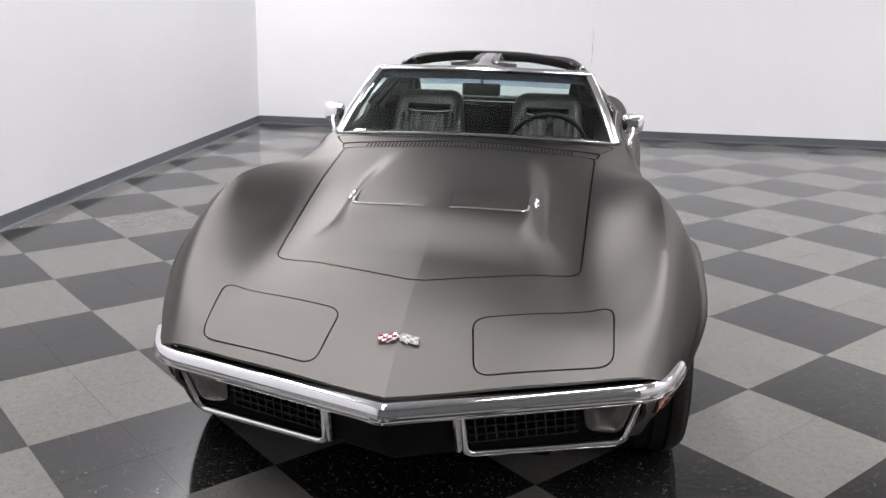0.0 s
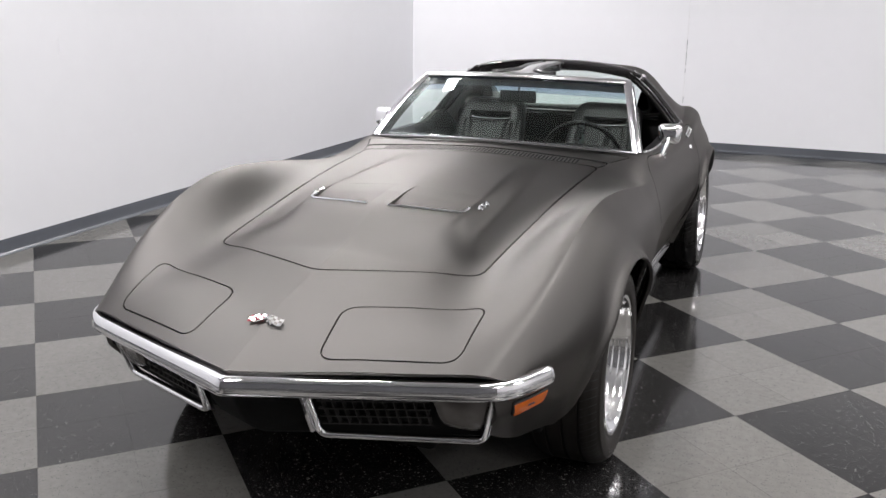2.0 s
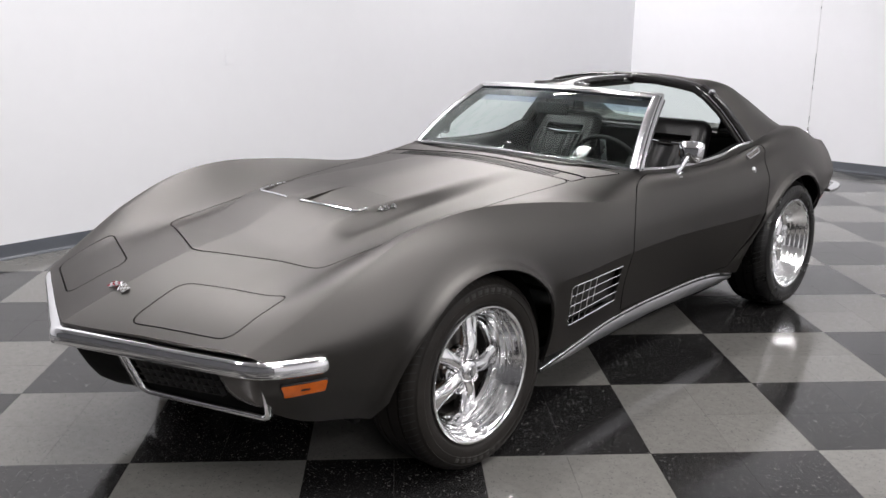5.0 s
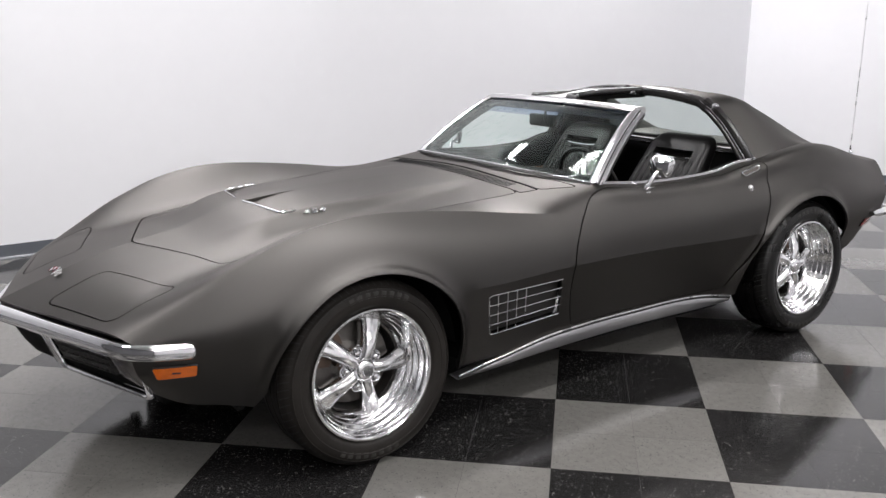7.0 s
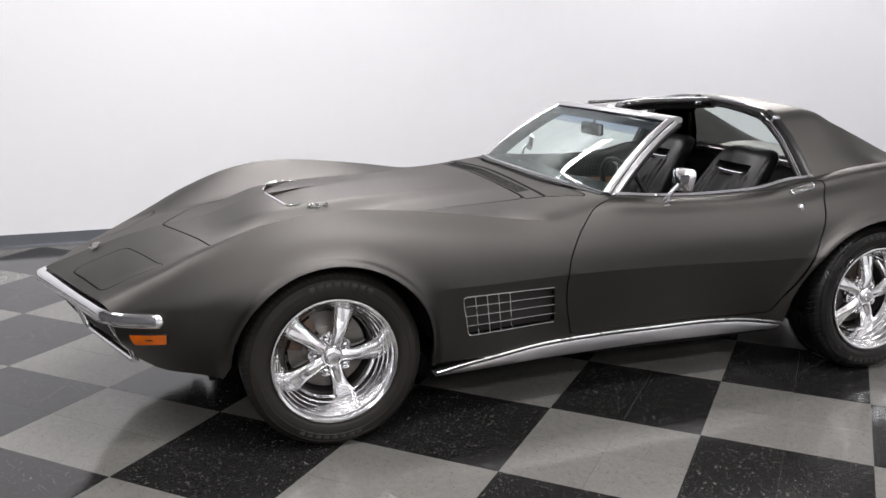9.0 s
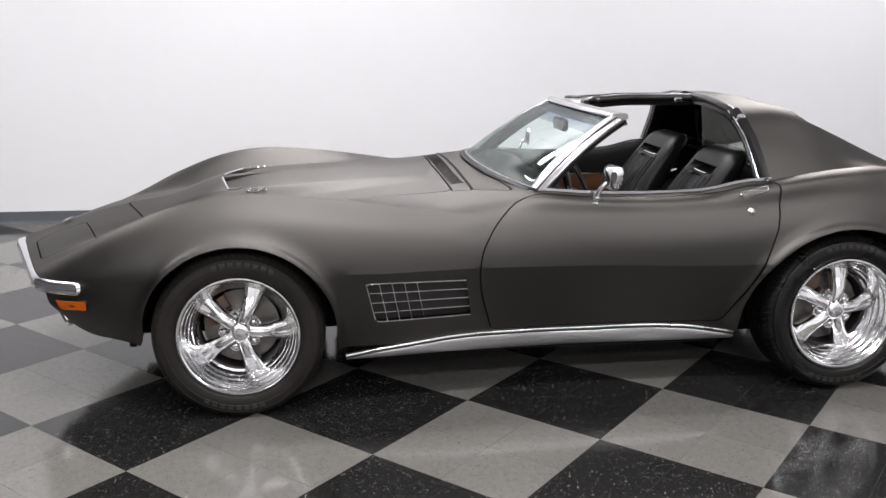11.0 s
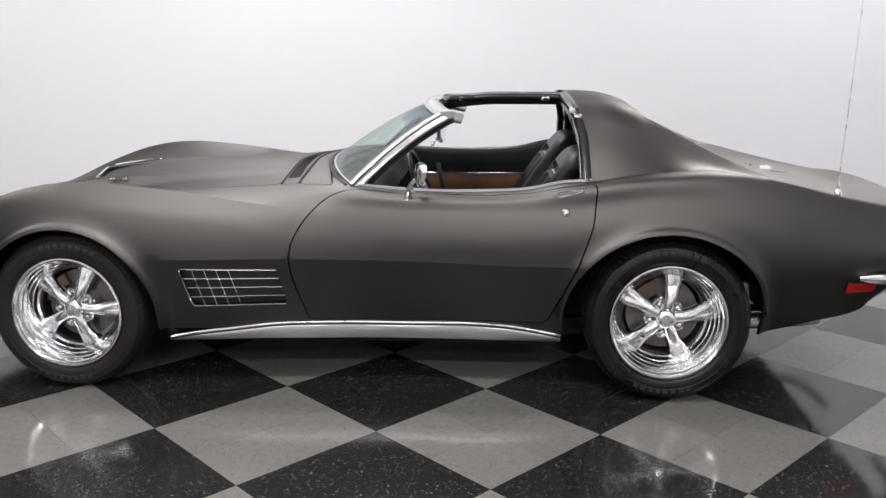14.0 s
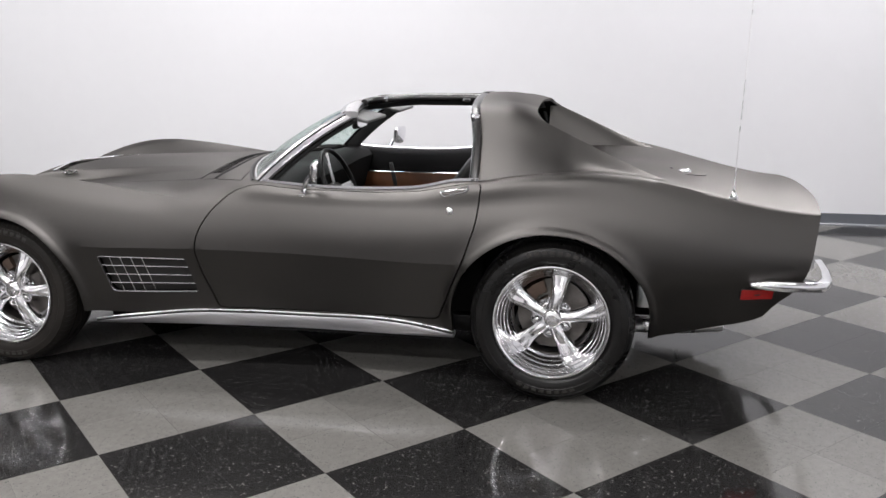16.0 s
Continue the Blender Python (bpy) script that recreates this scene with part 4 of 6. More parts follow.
for s in (1, -1):
    def gp(x, z, out=0.0):
        p = on_nose(x, z, out)
        return Vector((s * p.x, p.y, p.z))

    bm = bmesh.new()
    grid(bm, [[gp(x, z, -0.022) for z in (0.525, 0.45, 0.345)] for x in (0.18, 0.3, 0.4, 0.5, 0.61)])
    grille = part("grille", bm, DARK, car, "black grille with chrome surround")
    bm = bmesh.new()
    corner_pts = rounded([gp(0.176, 0.530), gp(0.186, 0.357), gp(0.605, 0.337), gp(0.653, 0.530)], 0.030, 6)
    sweep(bm, fine(corner_pts, 0.02), [(0.011 * math.cos(t), 0.014 * math.sin(t)) for t in np.linspace(0, 2 * math.pi, 12, endpoint=False)], (0, -1, 0), True)
    part("grille_frame", bm, CHROME, grille, "chrome grille surround")
    # broad inner upright of the surround
    for k in range(2):
        bm = bmesh.new()
        x = 0.161 + 0.015 * k
        sweep(bm, [gp(x, 0.530, 0.002), gp(x + 0.009, 0.372, 0.002)], circle(0.0085, 8, 1.2), (0, -1, 0))
        part("grille_rib", bm, CHROME, grille)
    for k in range(11):
        x = 0.206 + 0.0255 * k
        bm = bmesh.new()
        sweep(bm, [gp(x, 0.515, -0.002), gp(x + 0.010, 0.392, -0.002)], [(0.0014, -0.012), (0.0014, 0.004), (-0.0014, 0.004), (-0.0014, -0.012)], (0, -1, 0))
        part("grille_bar", bm, GRILLE, grille)
    for k in range(5):
        z = 0.500 - 0.0265 * k
        bm = bmesh.new()
        sweep(bm, [gp(0.196, z, -0.001), gp(0.478, z, -0.001)], [(0.0014, -0.012), (0.0014, 0.004), (-0.0014, 0.004), (-0.0014, -0.012)], (0, -1, 0))
        part("grille_bar", bm, GRILLE, grille)
    # parking lamp: a domed smoky lens at the outer end
    bm = bmesh.new()
    outl = rounded([gp(0.480, 0.520, 0.0), gp(0.500, 0.392, 0.0), gp(0.598, 0.366, 0.0), gp(0.640, 0.520, 0.0)], 0.035, 5)
    mid = sum((Vector(p) for p in outl), Vector()) / len(outl)
    rows = [[p + Vector((0, 0.03, 0)) for p in outl]] + [[mid + (p - mid) * math.cos(a) + Vector((0, -0.016 * math.sin(a), 0)) for p in outl] for a in (0, 0.5, 1.0, 1.4)]
    grid(bm, rows, closed_v=True, caps=True)
    part("parking_lamp", bm, SMOKY, grille, "smoky parking lamp lens")
    # side lamps
    for nm, pts, mat, lab in (("side_marker", [(-0.715, 0.470), (-0.592, 0.476), (-0.592, 0.438), (-0.700, 0.432)], AMBER, "amber side marker lamp"), ("rear_side_marker", [(3.265, 0.487), (3.395, 0.487), (3.395, 0.440), (3.265, 0.440)], RED, "red rear side marker lamp")):
        outl = side_line(rounded(pts, 0.006, 3), 0.01)
        outl = outl if s > 0 else other(outl)
        lamp_ob = sheet(nm, skin, outl, [], 0.012, mat, car, lab, 0.012, -0.009)
        bm = bmesh.new()
        tube(bm, at_skin(outl, 0.003), 0.0045, 6, True)
        part("bezel", bm, BLACK, lamp_ob)
        # small moulded mark in the middle of the lens
        cy, cz = (sum(p[k] for p in pts) / 4 for k in (0, 1))
        mark = side_line([(cy - 0.012, cz + 0.0026), (cy + 0.012, cz + 0.0026), (cy + 0.012, cz - 0.0026), (cy - 0.012, cz - 0.0026)], 0.01)
        sheet("mark", skin, mark if s > 0 else other(mark), [], 0.012, BLACK, lamp_ob, "", 0.002, -0.0105)

# crossed flags on the nose
emblem = new("emblem")
emblem.parent = car
tagged(emblem, "small crossed-flags badge in red and white enamel")
c0, = at_skin([Vector((0.0, -0.838))], 0.003)
for s, mat in ((-1, ENAMEL_RED), (1, ENAMEL_WHITE)):
    def flag_at(u, d, lift=0.0):
        """u outwards along the flag, d across it."""
        wave = 0.003 * math.sin(u * 6)
        x = s * (0.004 + 0.050 * u)
        y = 0.62 * (d + wave) - 0.006 * u + 0.004
        return Vector((c0.x + x, c0.y + y, c0.z + 0.40 * y - 0.02 * abs(x) + 0.003 + lift))

    bm = bmesh.new()
    grid(bm, [[flag_at(k / 8, d) for d in (-0.022, -0.008, 0.006, 0.020)] for k in range(9)])
    bmesh.ops.solidify(bm, geom=bm.faces[:], thickness=0.0025)
    flag = part("flag", bm, mat, emblem)
    for i in range(4):
        for j in range(3):
            if (i + j) % 2:
                continue
            bm = bmesh.new()
            u0, d0 = 0.06 + 0.235 * i, -0.020 + 0.0135 * j
            grid(bm, [[flag_at(u0 + du, d0 + dd, 0.0012) for dd in (0.0, 0.0125)] for du in (0.0, 0.10, 0.21)])
            part("square", bm, STEEL if s < 0 else IRON, flag)
for s in (-1, 1):
    bm = bmesh.new()
    tube(bm, [c0 + Vector((s * 0.028, -0.022, -0.003)), c0 + Vector((-s * 0.012, 0.018, 0.009))], 0.0022, 6)
    part("staff", bm, CHROME, emblem)

# ---- rear bumpers, antenna, locks ----
for s in (1, -1):
    bm = bmesh.new()
    path = [(s * x, y, z) for x, y, z in ((0.727, 3.295, 0.515), (0.726, 3.36, 0.513), (0.718, 3.45, 0.510), (0.702, 3.53, 0.506), (0.676, 3.580, 0.503), (0.60, 3.616, 0.502), (0.45, 3.640, 0.502), (0.28, 3.650, 0.502))]
    def rear_section(u):
        k = 0.45 + 0.55 * min(1.0, u / 0.12)
        pts = [(-0.02, 0.018), (0.002, 0.022), (0.014, 0.014), (0.018, 0.0), (0.014, -0.014), (0.002, -0.022), (-0.02, -0.018)]
        return [(x * s, z * k) for x, z in pts]
    sweep(bm, path, rear_section)
    part("rear_bumper", bm, CHROME, car, "chrome rear bumper half", 55)
a0, = at_skin([Vector((v_of_x(0.600, 3.222), 3.222))], 0.0)
bm = bmesh.new()
lathe(bm, [(0.0, 0.05), (0.004, 0.05), (0.006, 0.036), (0.005, 0.026), (0.009, 0.022), (0.013, 0.016), (0.015, 0.006), (0.019, 0.003), (0.019, -0.004)], 16)
bmesh.ops.transform(bm, matrix=Matrix.Translation(a0) @ Matrix.Rotation(radians(-90), 4, "Y") @ Matrix.Diagonal((1, 1, 1, 1)), verts=bm.verts)
antenna = part("antenna", bm, CHROME, car, "thin steel radio antenna on a chrome base")
bm = bmesh.new()
tube(bm, [a0 + Vector((0, 0, 0.045)), a0 + Vector((-0.004, 0.012, 0.45)), a0 + Vector((-0.008, 0.022, 0.82))], 0.0021, 6)
part("mast", bm, BRUSHED, antenna)
for s in (1, -1):
    p, = at_skin([Vector((v_of_z(0.787, 2.08), 2.08))], 0.0)
    bm = bmesh.new()
    lathe(bm, [(0.0, 0.009), (0.008, 0.0085), (0.012, 0.006), (0.0155, 0.003), (0.0165, -0.002)], 24)
    bmesh.ops.transform(bm, matrix=Matrix.Translation((s * p.x, p.y, p.z)) @ Matrix.Rotation(radians(-12 * s), 4, "Y") @ Matrix.Diagonal((s, 1, 1, 1)), verts=bm.verts)
    part("lock", bm, BRUSHED, doors[s], "round chrome door lock")
    # flush release on the belt: a dark pad in a slim chrome oval
    ring = rounded([(2.035, 0.858), (2.155, 0.886), (2.150, 0.868), (2.050, 0.842)], 0.016, 5)
    line = side_line(ring, 0.01)
    line = line if s > 0 else other(line)
    pad = sheet("door_release", skin, line, [], 0.012, SMOKY, doors[s], "grey door release pad with a chrome edge", 0.004, -0.003)
    bm = bmesh.new()
    tube(bm, at_skin(line, 0.0035), 0.0032, 6, True)
    part("release_rim", bm, CHROME, pad)

# ---- wheels ----
def TYRE(r):
    """The tyre's own radii, from its bead at the rim to its tread."""
    return 0.2335 + (r - 0.2225) * 0.955


def wheel_meshes():
    made = {}

    def keep(key, bm, mat, smooth=40):
        bmesh.ops.recalc_face_normals(bm, faces=bm.faces)
        me = bpy.data.meshes.new(key)
        bm.to_mesh(me)
        bm.free()
        me.materials.append(mat)
        me.polygons.foreach_set("use_smooth", [True] * len(me.polygons))
        me.set_sharp_from_angle(angle=radians(smooth))
        made[key] = me

    bm = bmesh.new()
    steps = [(0.166, -0.012), (0.170, 0.004), (0.1745, 0.010)]
    for k in range(4):
        r0, x0 = 0.1775 + 0.0110 * k, 0.014 + 0.0215 * k
        steps += [(r0, x0), (r0 + 0.0075, x0 + 0.0170), (r0 + 0.0094, x0 + 0.0195)]
    steps += [(0.2230, 0.1030), (0.2260, 0.1110), (0.2310, 0.1145), (0.2370, 0.1140), (0.2395, 0.108), (0.234, 0.100)]
    lathe(bm, steps, 96)
    keep("rim", bm, POLISHED, 10)
    # the barrel behind the spokes, darker and duller than the rim
    bm = bmesh.new()
    lathe(bm, [(0.166, -0.012), (0.168, -0.03), (0.172, -0.10)], 64)
    keep("barrel", bm, DARK_METAL, 30)
    bm = bmesh.new()
    out = [(0.2225, 0.098), (0.229, 0.1045), (0.2335, 0.1065), (0.238, 0.113), (0.246, 0.1165), (0.262, 0.1195), (0.272, 0.1190), (0.274, 0.1205), (0.288, 0.1185), (0.300, 0.1145), (0.3015, 0.1165), (0.3045, 0.1145), (0.3060, 0.1105), (0.3105, 0.107), (0.3195, 0.098), (0.3255, 0.088), (0.3285, 0.074)]
    tread = []
    for x in (0.052, 0.0, -0.052):
        tread += [(0.3305, x + 0.019), (0.3305, x + 0.005), (0.3225, x + 0.004), (0.3225, x - 0.004), (0.3305, x - 0.005), (0.3305, x - 0.019)]
    prof = [(TYRE(r), x) for r, x in out + tread + [(r, -x) for r, x in out[::-1]]]
    lathe(bm, prof, 120)
    keep("tyre", bm, RUBBER, 35)
    made["dusty_tyre"] = made["tyre"].copy()
    made["dusty_tyre"].materials[0] = DUSTY_RUBBER
    # cross sipes on the shoulder
    bm = bmesh.new()
    sx = [0.056, 0.066, 0.074, 0.081, 0.088, 0.098, 0.107]
    sr = [TYRE(r) for r in (0.3305, 0.3305, 0.3285, 0.3275, 0.3255, 0.3195, 0.3105)]
    for k in range(76):
        a = 2 * math.pi * k / 76
        row = []
        for q, (x, r) in enumerate(zip(sx, sr)):
            b = a + 0.010 * q
            row.append([(x + 0.0004, (r + 0.0006) * math.sin(b + e), (r + 0.0006) * math.cos(b + e)) for e in (-0.0065, 0.0065)])
        grid(bm, row)
    keep("tread_cut", bm, BLACK)
    # raised lettering as plain bars
    bm = bmesh.new()
    box(bm, (0.1165, -0.0105, 0.2790), (0.1200, 0.0105, 0.3000), 0.002)
    keep("sidewall_bar", bm, BARS)
    bm = bmesh.new()
    rows = []
    for k in range(21):
        u = k / 20
        r = 0.028 + 0.153 * u
        half = 0.0295 + 0.0165 * u ** 1.5 - 0.004 * math.sin(math.pi * u)
        crown = 0.050 + 0.006 * math.sin(math.pi * min(1.0, u * 1.4)) - 0.024 * u ** 1.6
        lead = 0.004 * math.sin(u * 3.0)
        row = []
        for j in range(19):
            t = math.pi * j / 18
            c = math.cos(t)
            hollow = 0.007 * math.exp(-((c / 0.30) ** 2)) * float(ramp(0.45, 0.95, u))
            row.append((crown - 0.040 + 0.040 * math.sin(t) ** 0.85 - hollow, lead - half * c, r))
        row += [(crown - 0.060, half * 0.9 + lead, r), (crown - 0.060, -half * 0.9 + lead, r)]
        rows.append(row)
    grid(bm, rows, closed_v=True, caps=True)
    keep("spoke", bm, POLISHED, 60)
    bm = bmesh.new()
    lathe(bm, [(0.0, 0.018), (0.060, 0.018), (0.078, 0.015), (0.084, 0.010), (0.086, -0.01), (0.086, -0.06)], 48)
    keep("hub", bm, POLISHED)
    bm = bmesh.new()
    lathe(bm, [(0.0, 0.0705), (0.017, 0.070), (0.0185, 0.0675), (0.022, 0.0675), (0.031, 0.064), (0.0385, 0.057), (0.042, 0.047), (0.043, 0.031), (0.043, 0.018)], 40)
    keep("centre_cap", bm, POLISHED)
    bm = bmesh.new()
    lathe(bm, [(0.0, 0.0145), (0.006, 0.014), (0.0095, 0.012), (0.0110, 0.007), (0.0112, -0.012)], 6)
    lathe(bm, [(0.0125, -0.010), (0.0165, -0.006), (0.0185, 0.002), (0.0215, 0.004), (0.0240, 0.000), (0.0245, -0.018)], 24)
    keep("lug_nut", bm, POLISHED, 30)
    bm = bmesh.new()
    lathe(bm, [(0.05, -0.035), (0.085, -0.035), (0.086, -0.050), (0.150, -0.050), (0.150, -0.072), (0.05, -0.072)], 64, closed=True)
    keep("brake_disc", bm, IRON, 30)
    bm = bmesh.new()
    rows = []
    for a in np.linspace(-0.50, 0.50, 9):
        k = 1 - 0.25 * (abs(a) / 0.5) ** 3
        rows.append([(x, r * math.sin(a), r * math.cos(a)) for x, r in ((-0.035, 0.095), (-0.052 + 0.034 * k, 0.100), (-0.048 + 0.034 * k, 0.130), (-0.052 + 0.034 * k, 0.150), (-0.09, 0.156), (-0.095, 0.095))])
    grid(bm, rows, closed_v=True, caps=True)
    keep("caliper", bm, RUST)
    return made


WHEEL = wheel_meshes()


def wheel(x, y, z, s, spin, calip, camber, size, tyre, label):
    """One wheel with its tyre, spokes and brake; s: the side of the car it faces."""
    hub = new("wheel")
    hub.parent = car
    hub.matrix_basis = Matrix.Translation((s * x, y, z)) @ Matrix.Rotation(0 if s > 0 else math.pi, 4, "Z") @ Matrix.Rotation(radians(-camber), 4, "Y") @ Matrix.Scale(size, 4)
    tagged(hub, label)
    put("tyre", WHEEL[tyre], hub, "glossy black road tyre" if tyre == "tyre" else "dusty brownish black road tyre")
    tagged(put("tread_texture", WHEEL["tread_cut"], hub), "fine cuts across the tread shoulder", kind="stuff")
    for k in range(16):
        a = (0 if k < 8 else 180) + (k % 8 - 3.5) * 6.2 + spin * 0.3
        put("sidewall_bar", WHEEL["sidewall_bar"], hub, "", Matrix.Rotation(radians(a), 4, "X"))
    put("rim", WHEEL["rim"], hub, "polished stepped rim")
    put("barrel", WHEEL["barrel"], hub, "dull dark inner barrel")
    put("hub", WHEEL["hub"], hub)
    put("centre_cap", WHEEL["centre_cap"], hub)
    for k in range(5):
        a = radians(spin + 72 * k)
        put("spoke", WHEEL["spoke"], hub, "", Matrix.Rotation(a, 4, "X"))
        b = a + radians(36)
        put("lug_nut", WHEEL["lug_nut"], hub, "", Matrix.Rotation(b, 4, "X") @ Matrix.Translation((0.028, 0, 0.0640)))
    put("brake_disc", WHEEL["brake_disc"], hub, "bare iron brake disc")
    put("caliper", WHEEL["caliper"], hub, "brown brake caliper", Matrix.Rotation(radians(calip), 4, "X"))
    return hub


# turned about the axle: 0 points a spoke straight up
for s in (1, -1):
    wheel(0.730, -0.011, 0.3365, s, -19, 55, 1.2, 1.0, "dusty_tyre", "polished five-spoke alloy front wheel with a black tyre")
    wheel(0.734, 2.510, 0.3400, s, -10, 45, 1.8, 1.01, "tyre", "polished five-spoke alloy rear wheel with a black tyre")

# ---- windshield ----
def base_curve(x):
    return Vector((x, 1.035 + 0.155 * (abs(x) / 0.66) ** 2.2, 0.912 - 0.040 * (abs(x) / 0.66) ** 2))


def top_curve(x):
    return Vector((x, 1.475 + 0.085 * (abs(x) / 0.53) ** 2.2, 1.170 - 0.016 * (abs(x) / 0.53) ** 2))


def on_glass(u, w):
    """u from -1 to 1 across, w from 0 at the base to 1 at the top."""
    a, b = base_curve(0.66 * u), top_curve(0.53 * u)
    p = a.lerp(b, w)
    bow = 0.020 * 4 * w * (1 - w)
    return p + Vector((0, -0.45, 0.85)) * bow


us = [k / 16 for k in range(-16, 17)]
bm = bmesh.new()
front = [[on_glass(u, k / 10) for u in us] for k in range(11)]
grid(bm, front)
bmesh.ops.solidify(bm, geom=bm.faces[:], thickness=0.005)
windshield = part("windshield", bm, GLASS, car, "clear green-tinted curved windshield", 60)
windshield.visible_shadow = False
bm = bmesh.new()
grid(bm, [[on_glass(u * 0.985, w) + Vector((0, 0.006, -0.006)) for u in us] for w in (0.72, 0.8, 0.87, 0.93, 0.99)])
band = part("tint_band", bm, BAND, windshield, "blue sun band along the top")
band.visible_shadow = False
bm = bmesh.new()
sweep(bm, [on_glass(u, 0.0) + Vector((0, -0.004, 0.004)) for u in us], [(-0.005, -0.003), (-0.004, 0.001), (0.0, 0.002), (0.004, 0.001), (0.005, -0.003), (0.0, -0.005)])
part("base_moulding", bm, STEEL, windshield, "chrome lower moulding")
bm = bmesh.new()
sweep(bm, [on_glass(u, 0.0) + Vector((0, -0.024, -0.002)) for u in us], [(-0.008, 0.0), (0.0, 0.006), (0.010, 0.0), (0.0, -0.006)])
part("base_rubber", bm, BLACK, windshield)
# header: bright frame in front, plain metal rail behind
bm = bmesh.new()
rows = []
for u in us:
    p = on_glass(u, 1.0)
    rows.append([p + Vector((0, dy, dz)) for dy, dz in ((-0.016, 0.000), (-0.014, 0.006), (-0.004, 0.011), (0.022, 0.015), (0.050, 0.014), (0.062, 0.008), (0.062, -0.010), (0.02, -0.018), (-0.006, -0.012))])
grid(bm, rows, closed_v=True, caps=True)
header = part("header_rail", bm, HEADER, car, "bright metal windshield header", 45)
bm = bmesh.new()
rows = []
for u in us:
    p = on_glass(u, 1.0)
    rows.append([p + Vector((0, dy, dz)) for dy, dz in ((-0.018, -0.002), (-0.016, 0.006), (-0.005, 0.0125), (0.004, 0.014), (0.002, 0.009), (-0.012, -0.004))])
grid(bm, rows, closed_v=True, caps=True)
part("header_moulding", bm, STEEL, header, "chrome moulding", 50)
bm = bmesh.new()
rows = []
for u in us:
    p = on_glass(u, 1.0)
    rows.append([p + Vector((0, dy, dz)) for dy, dz in ((-0.045, -0.046), (0.02, -0.020), (0.055, -0.014), (0.055, -0.034), (0.0, -0.050))])
grid(bm, rows, closed_v=True, caps=True)
part("header_lining", bm, BLACK, header)
for s in (1, -1):
    edge = [on_glass(s, k / 12) for k in range(13)]
    out = Vector((s * 0.86, -0.35, 0.30)).normalized()
    bm = bmesh.new()
    rows = []
    for p in edge:
        a = Vector((s * 0.010, 0.004, 0.006))
        rows.append([p + Vector((s * x, y, z)) for x, y, z in ((-0.022, -0.011, 0.002), (-0.006, -0.013, 0.008), (0.010, -0.008, 0.008), (0.0155, -0.003, 0.006), (0.0165, 0.006, 0.001), (0.0150, 0.0075, 0.0), (0.0165, 0.009, -0.001), (0.0195, 0.030, -0.014), (0.006, 0.036, -0.020), (-0.010, 0.01, -0.008))])
    grid(bm, rows, closed_v=True, caps=True)
    pillar = part("windshield_pillar", bm, STEEL, car, "chrome windshield pillar moulding", 35)
    bm = bmesh.new()
    tube(bm, [p + Vector((s * 0.0162, 0.0078, 0.0)) for p in edge], 0.0036, 8)
    part("pillar_groove", bm, BLACK, pillar)
    bm = bmesh.new()
    tube(bm, [p + Vector((s * 0.0125, 0.0345, -0.0185)) for p in edge], 0.0095, 10)
    part("pillar_seal", bm, GLOSS_BLACK, pillar, "black rubber seal behind the pillar")
    bm = bmesh.new()
    rows = []
    for p in edge:
        rows.append([p + Vector((s * x, y, z)) for x, y, z in ((0.014, 0.028, -0.014), (0.012, 0.042, -0.024), (0.000, 0.054, -0.032), (-0.020, 0.052, -0.034), (-0.022, 0.024, -0.02), (-0.015, 0.0, -0.006))])
    grid(bm, rows, closed_v=True, caps=True)
    part("pillar_seal", bm, BLACK, pillar, "black rubber pillar seal")
    bm = bmesh.new()
    tube(bm, [p + Vector((s * 0.0155, 0.0070, 0.0002)) for p in edge], 0.0018, 6)
    part("pillar_groove", bm, BLACK, pillar)

# ---- roof band, sail panels and T-bar ----
ROOF_X = [spline((2.1, 0.0), (3.2, 0.0)), spline((2.1, 0.27), (3.2, 0.30)), spline((2.1, 0.462), (2.40, 0.495), (2.497, 0.513), (2.63, 0.530), (2.86, 0.555), (3.05, 0.580), (3.21, 0.604)), spline((2.1, 0.575), (2.3, 0.592), (2.6, 0.612), (2.86, 0.606), (3.05, 0.608), (3.21, 0.614)), spline((2.1, 0.712), (2.2, 0.722), (2.5, 0.708), (2.7, 0.690), (2.9, 0.664), (3.21, 0.625))]
ROOF_Z = [spline((2.1, 1.219), (2.2, 1.222), (2.30, 1.212), (2.39, 1.188), (2.45, 1.165)), spline((2.1, 1.204), (2.2, 1.208), (2.30, 1.202), (2.39, 1.180), (2.45, 1.158)), spline((2.1, 1.158), (2.2, 1.164), (2.33, 1.168), (2.40, 1.150), (2.455, 1.124), (2.528, 1.090), (2.63, 1.042), (2.77, 0.976), (2.86, 0.938), (3.05, 0.876), (3.14, 0.857), (3.21, 0.845)), spline((2.1, 1.055), (2.2, 1.062), (2.33, 1.060), (2.5, 1.017), (2.63, 0.976), (2.75, 0.942), (2.86, 0.916), (3.05, 0.869), (3.21, 0.842)), spline((2.1, 0.895), (2.2, 0.900), (2.33, 0.920), (2.5, 0.936), (2.65, 0.941), (2.82, 0.926), (3.0, 0.889), (3.21, 0.838))]
ROOF_K = np.array([0.0, 0.27, 0.47, 0.61, 0.79])


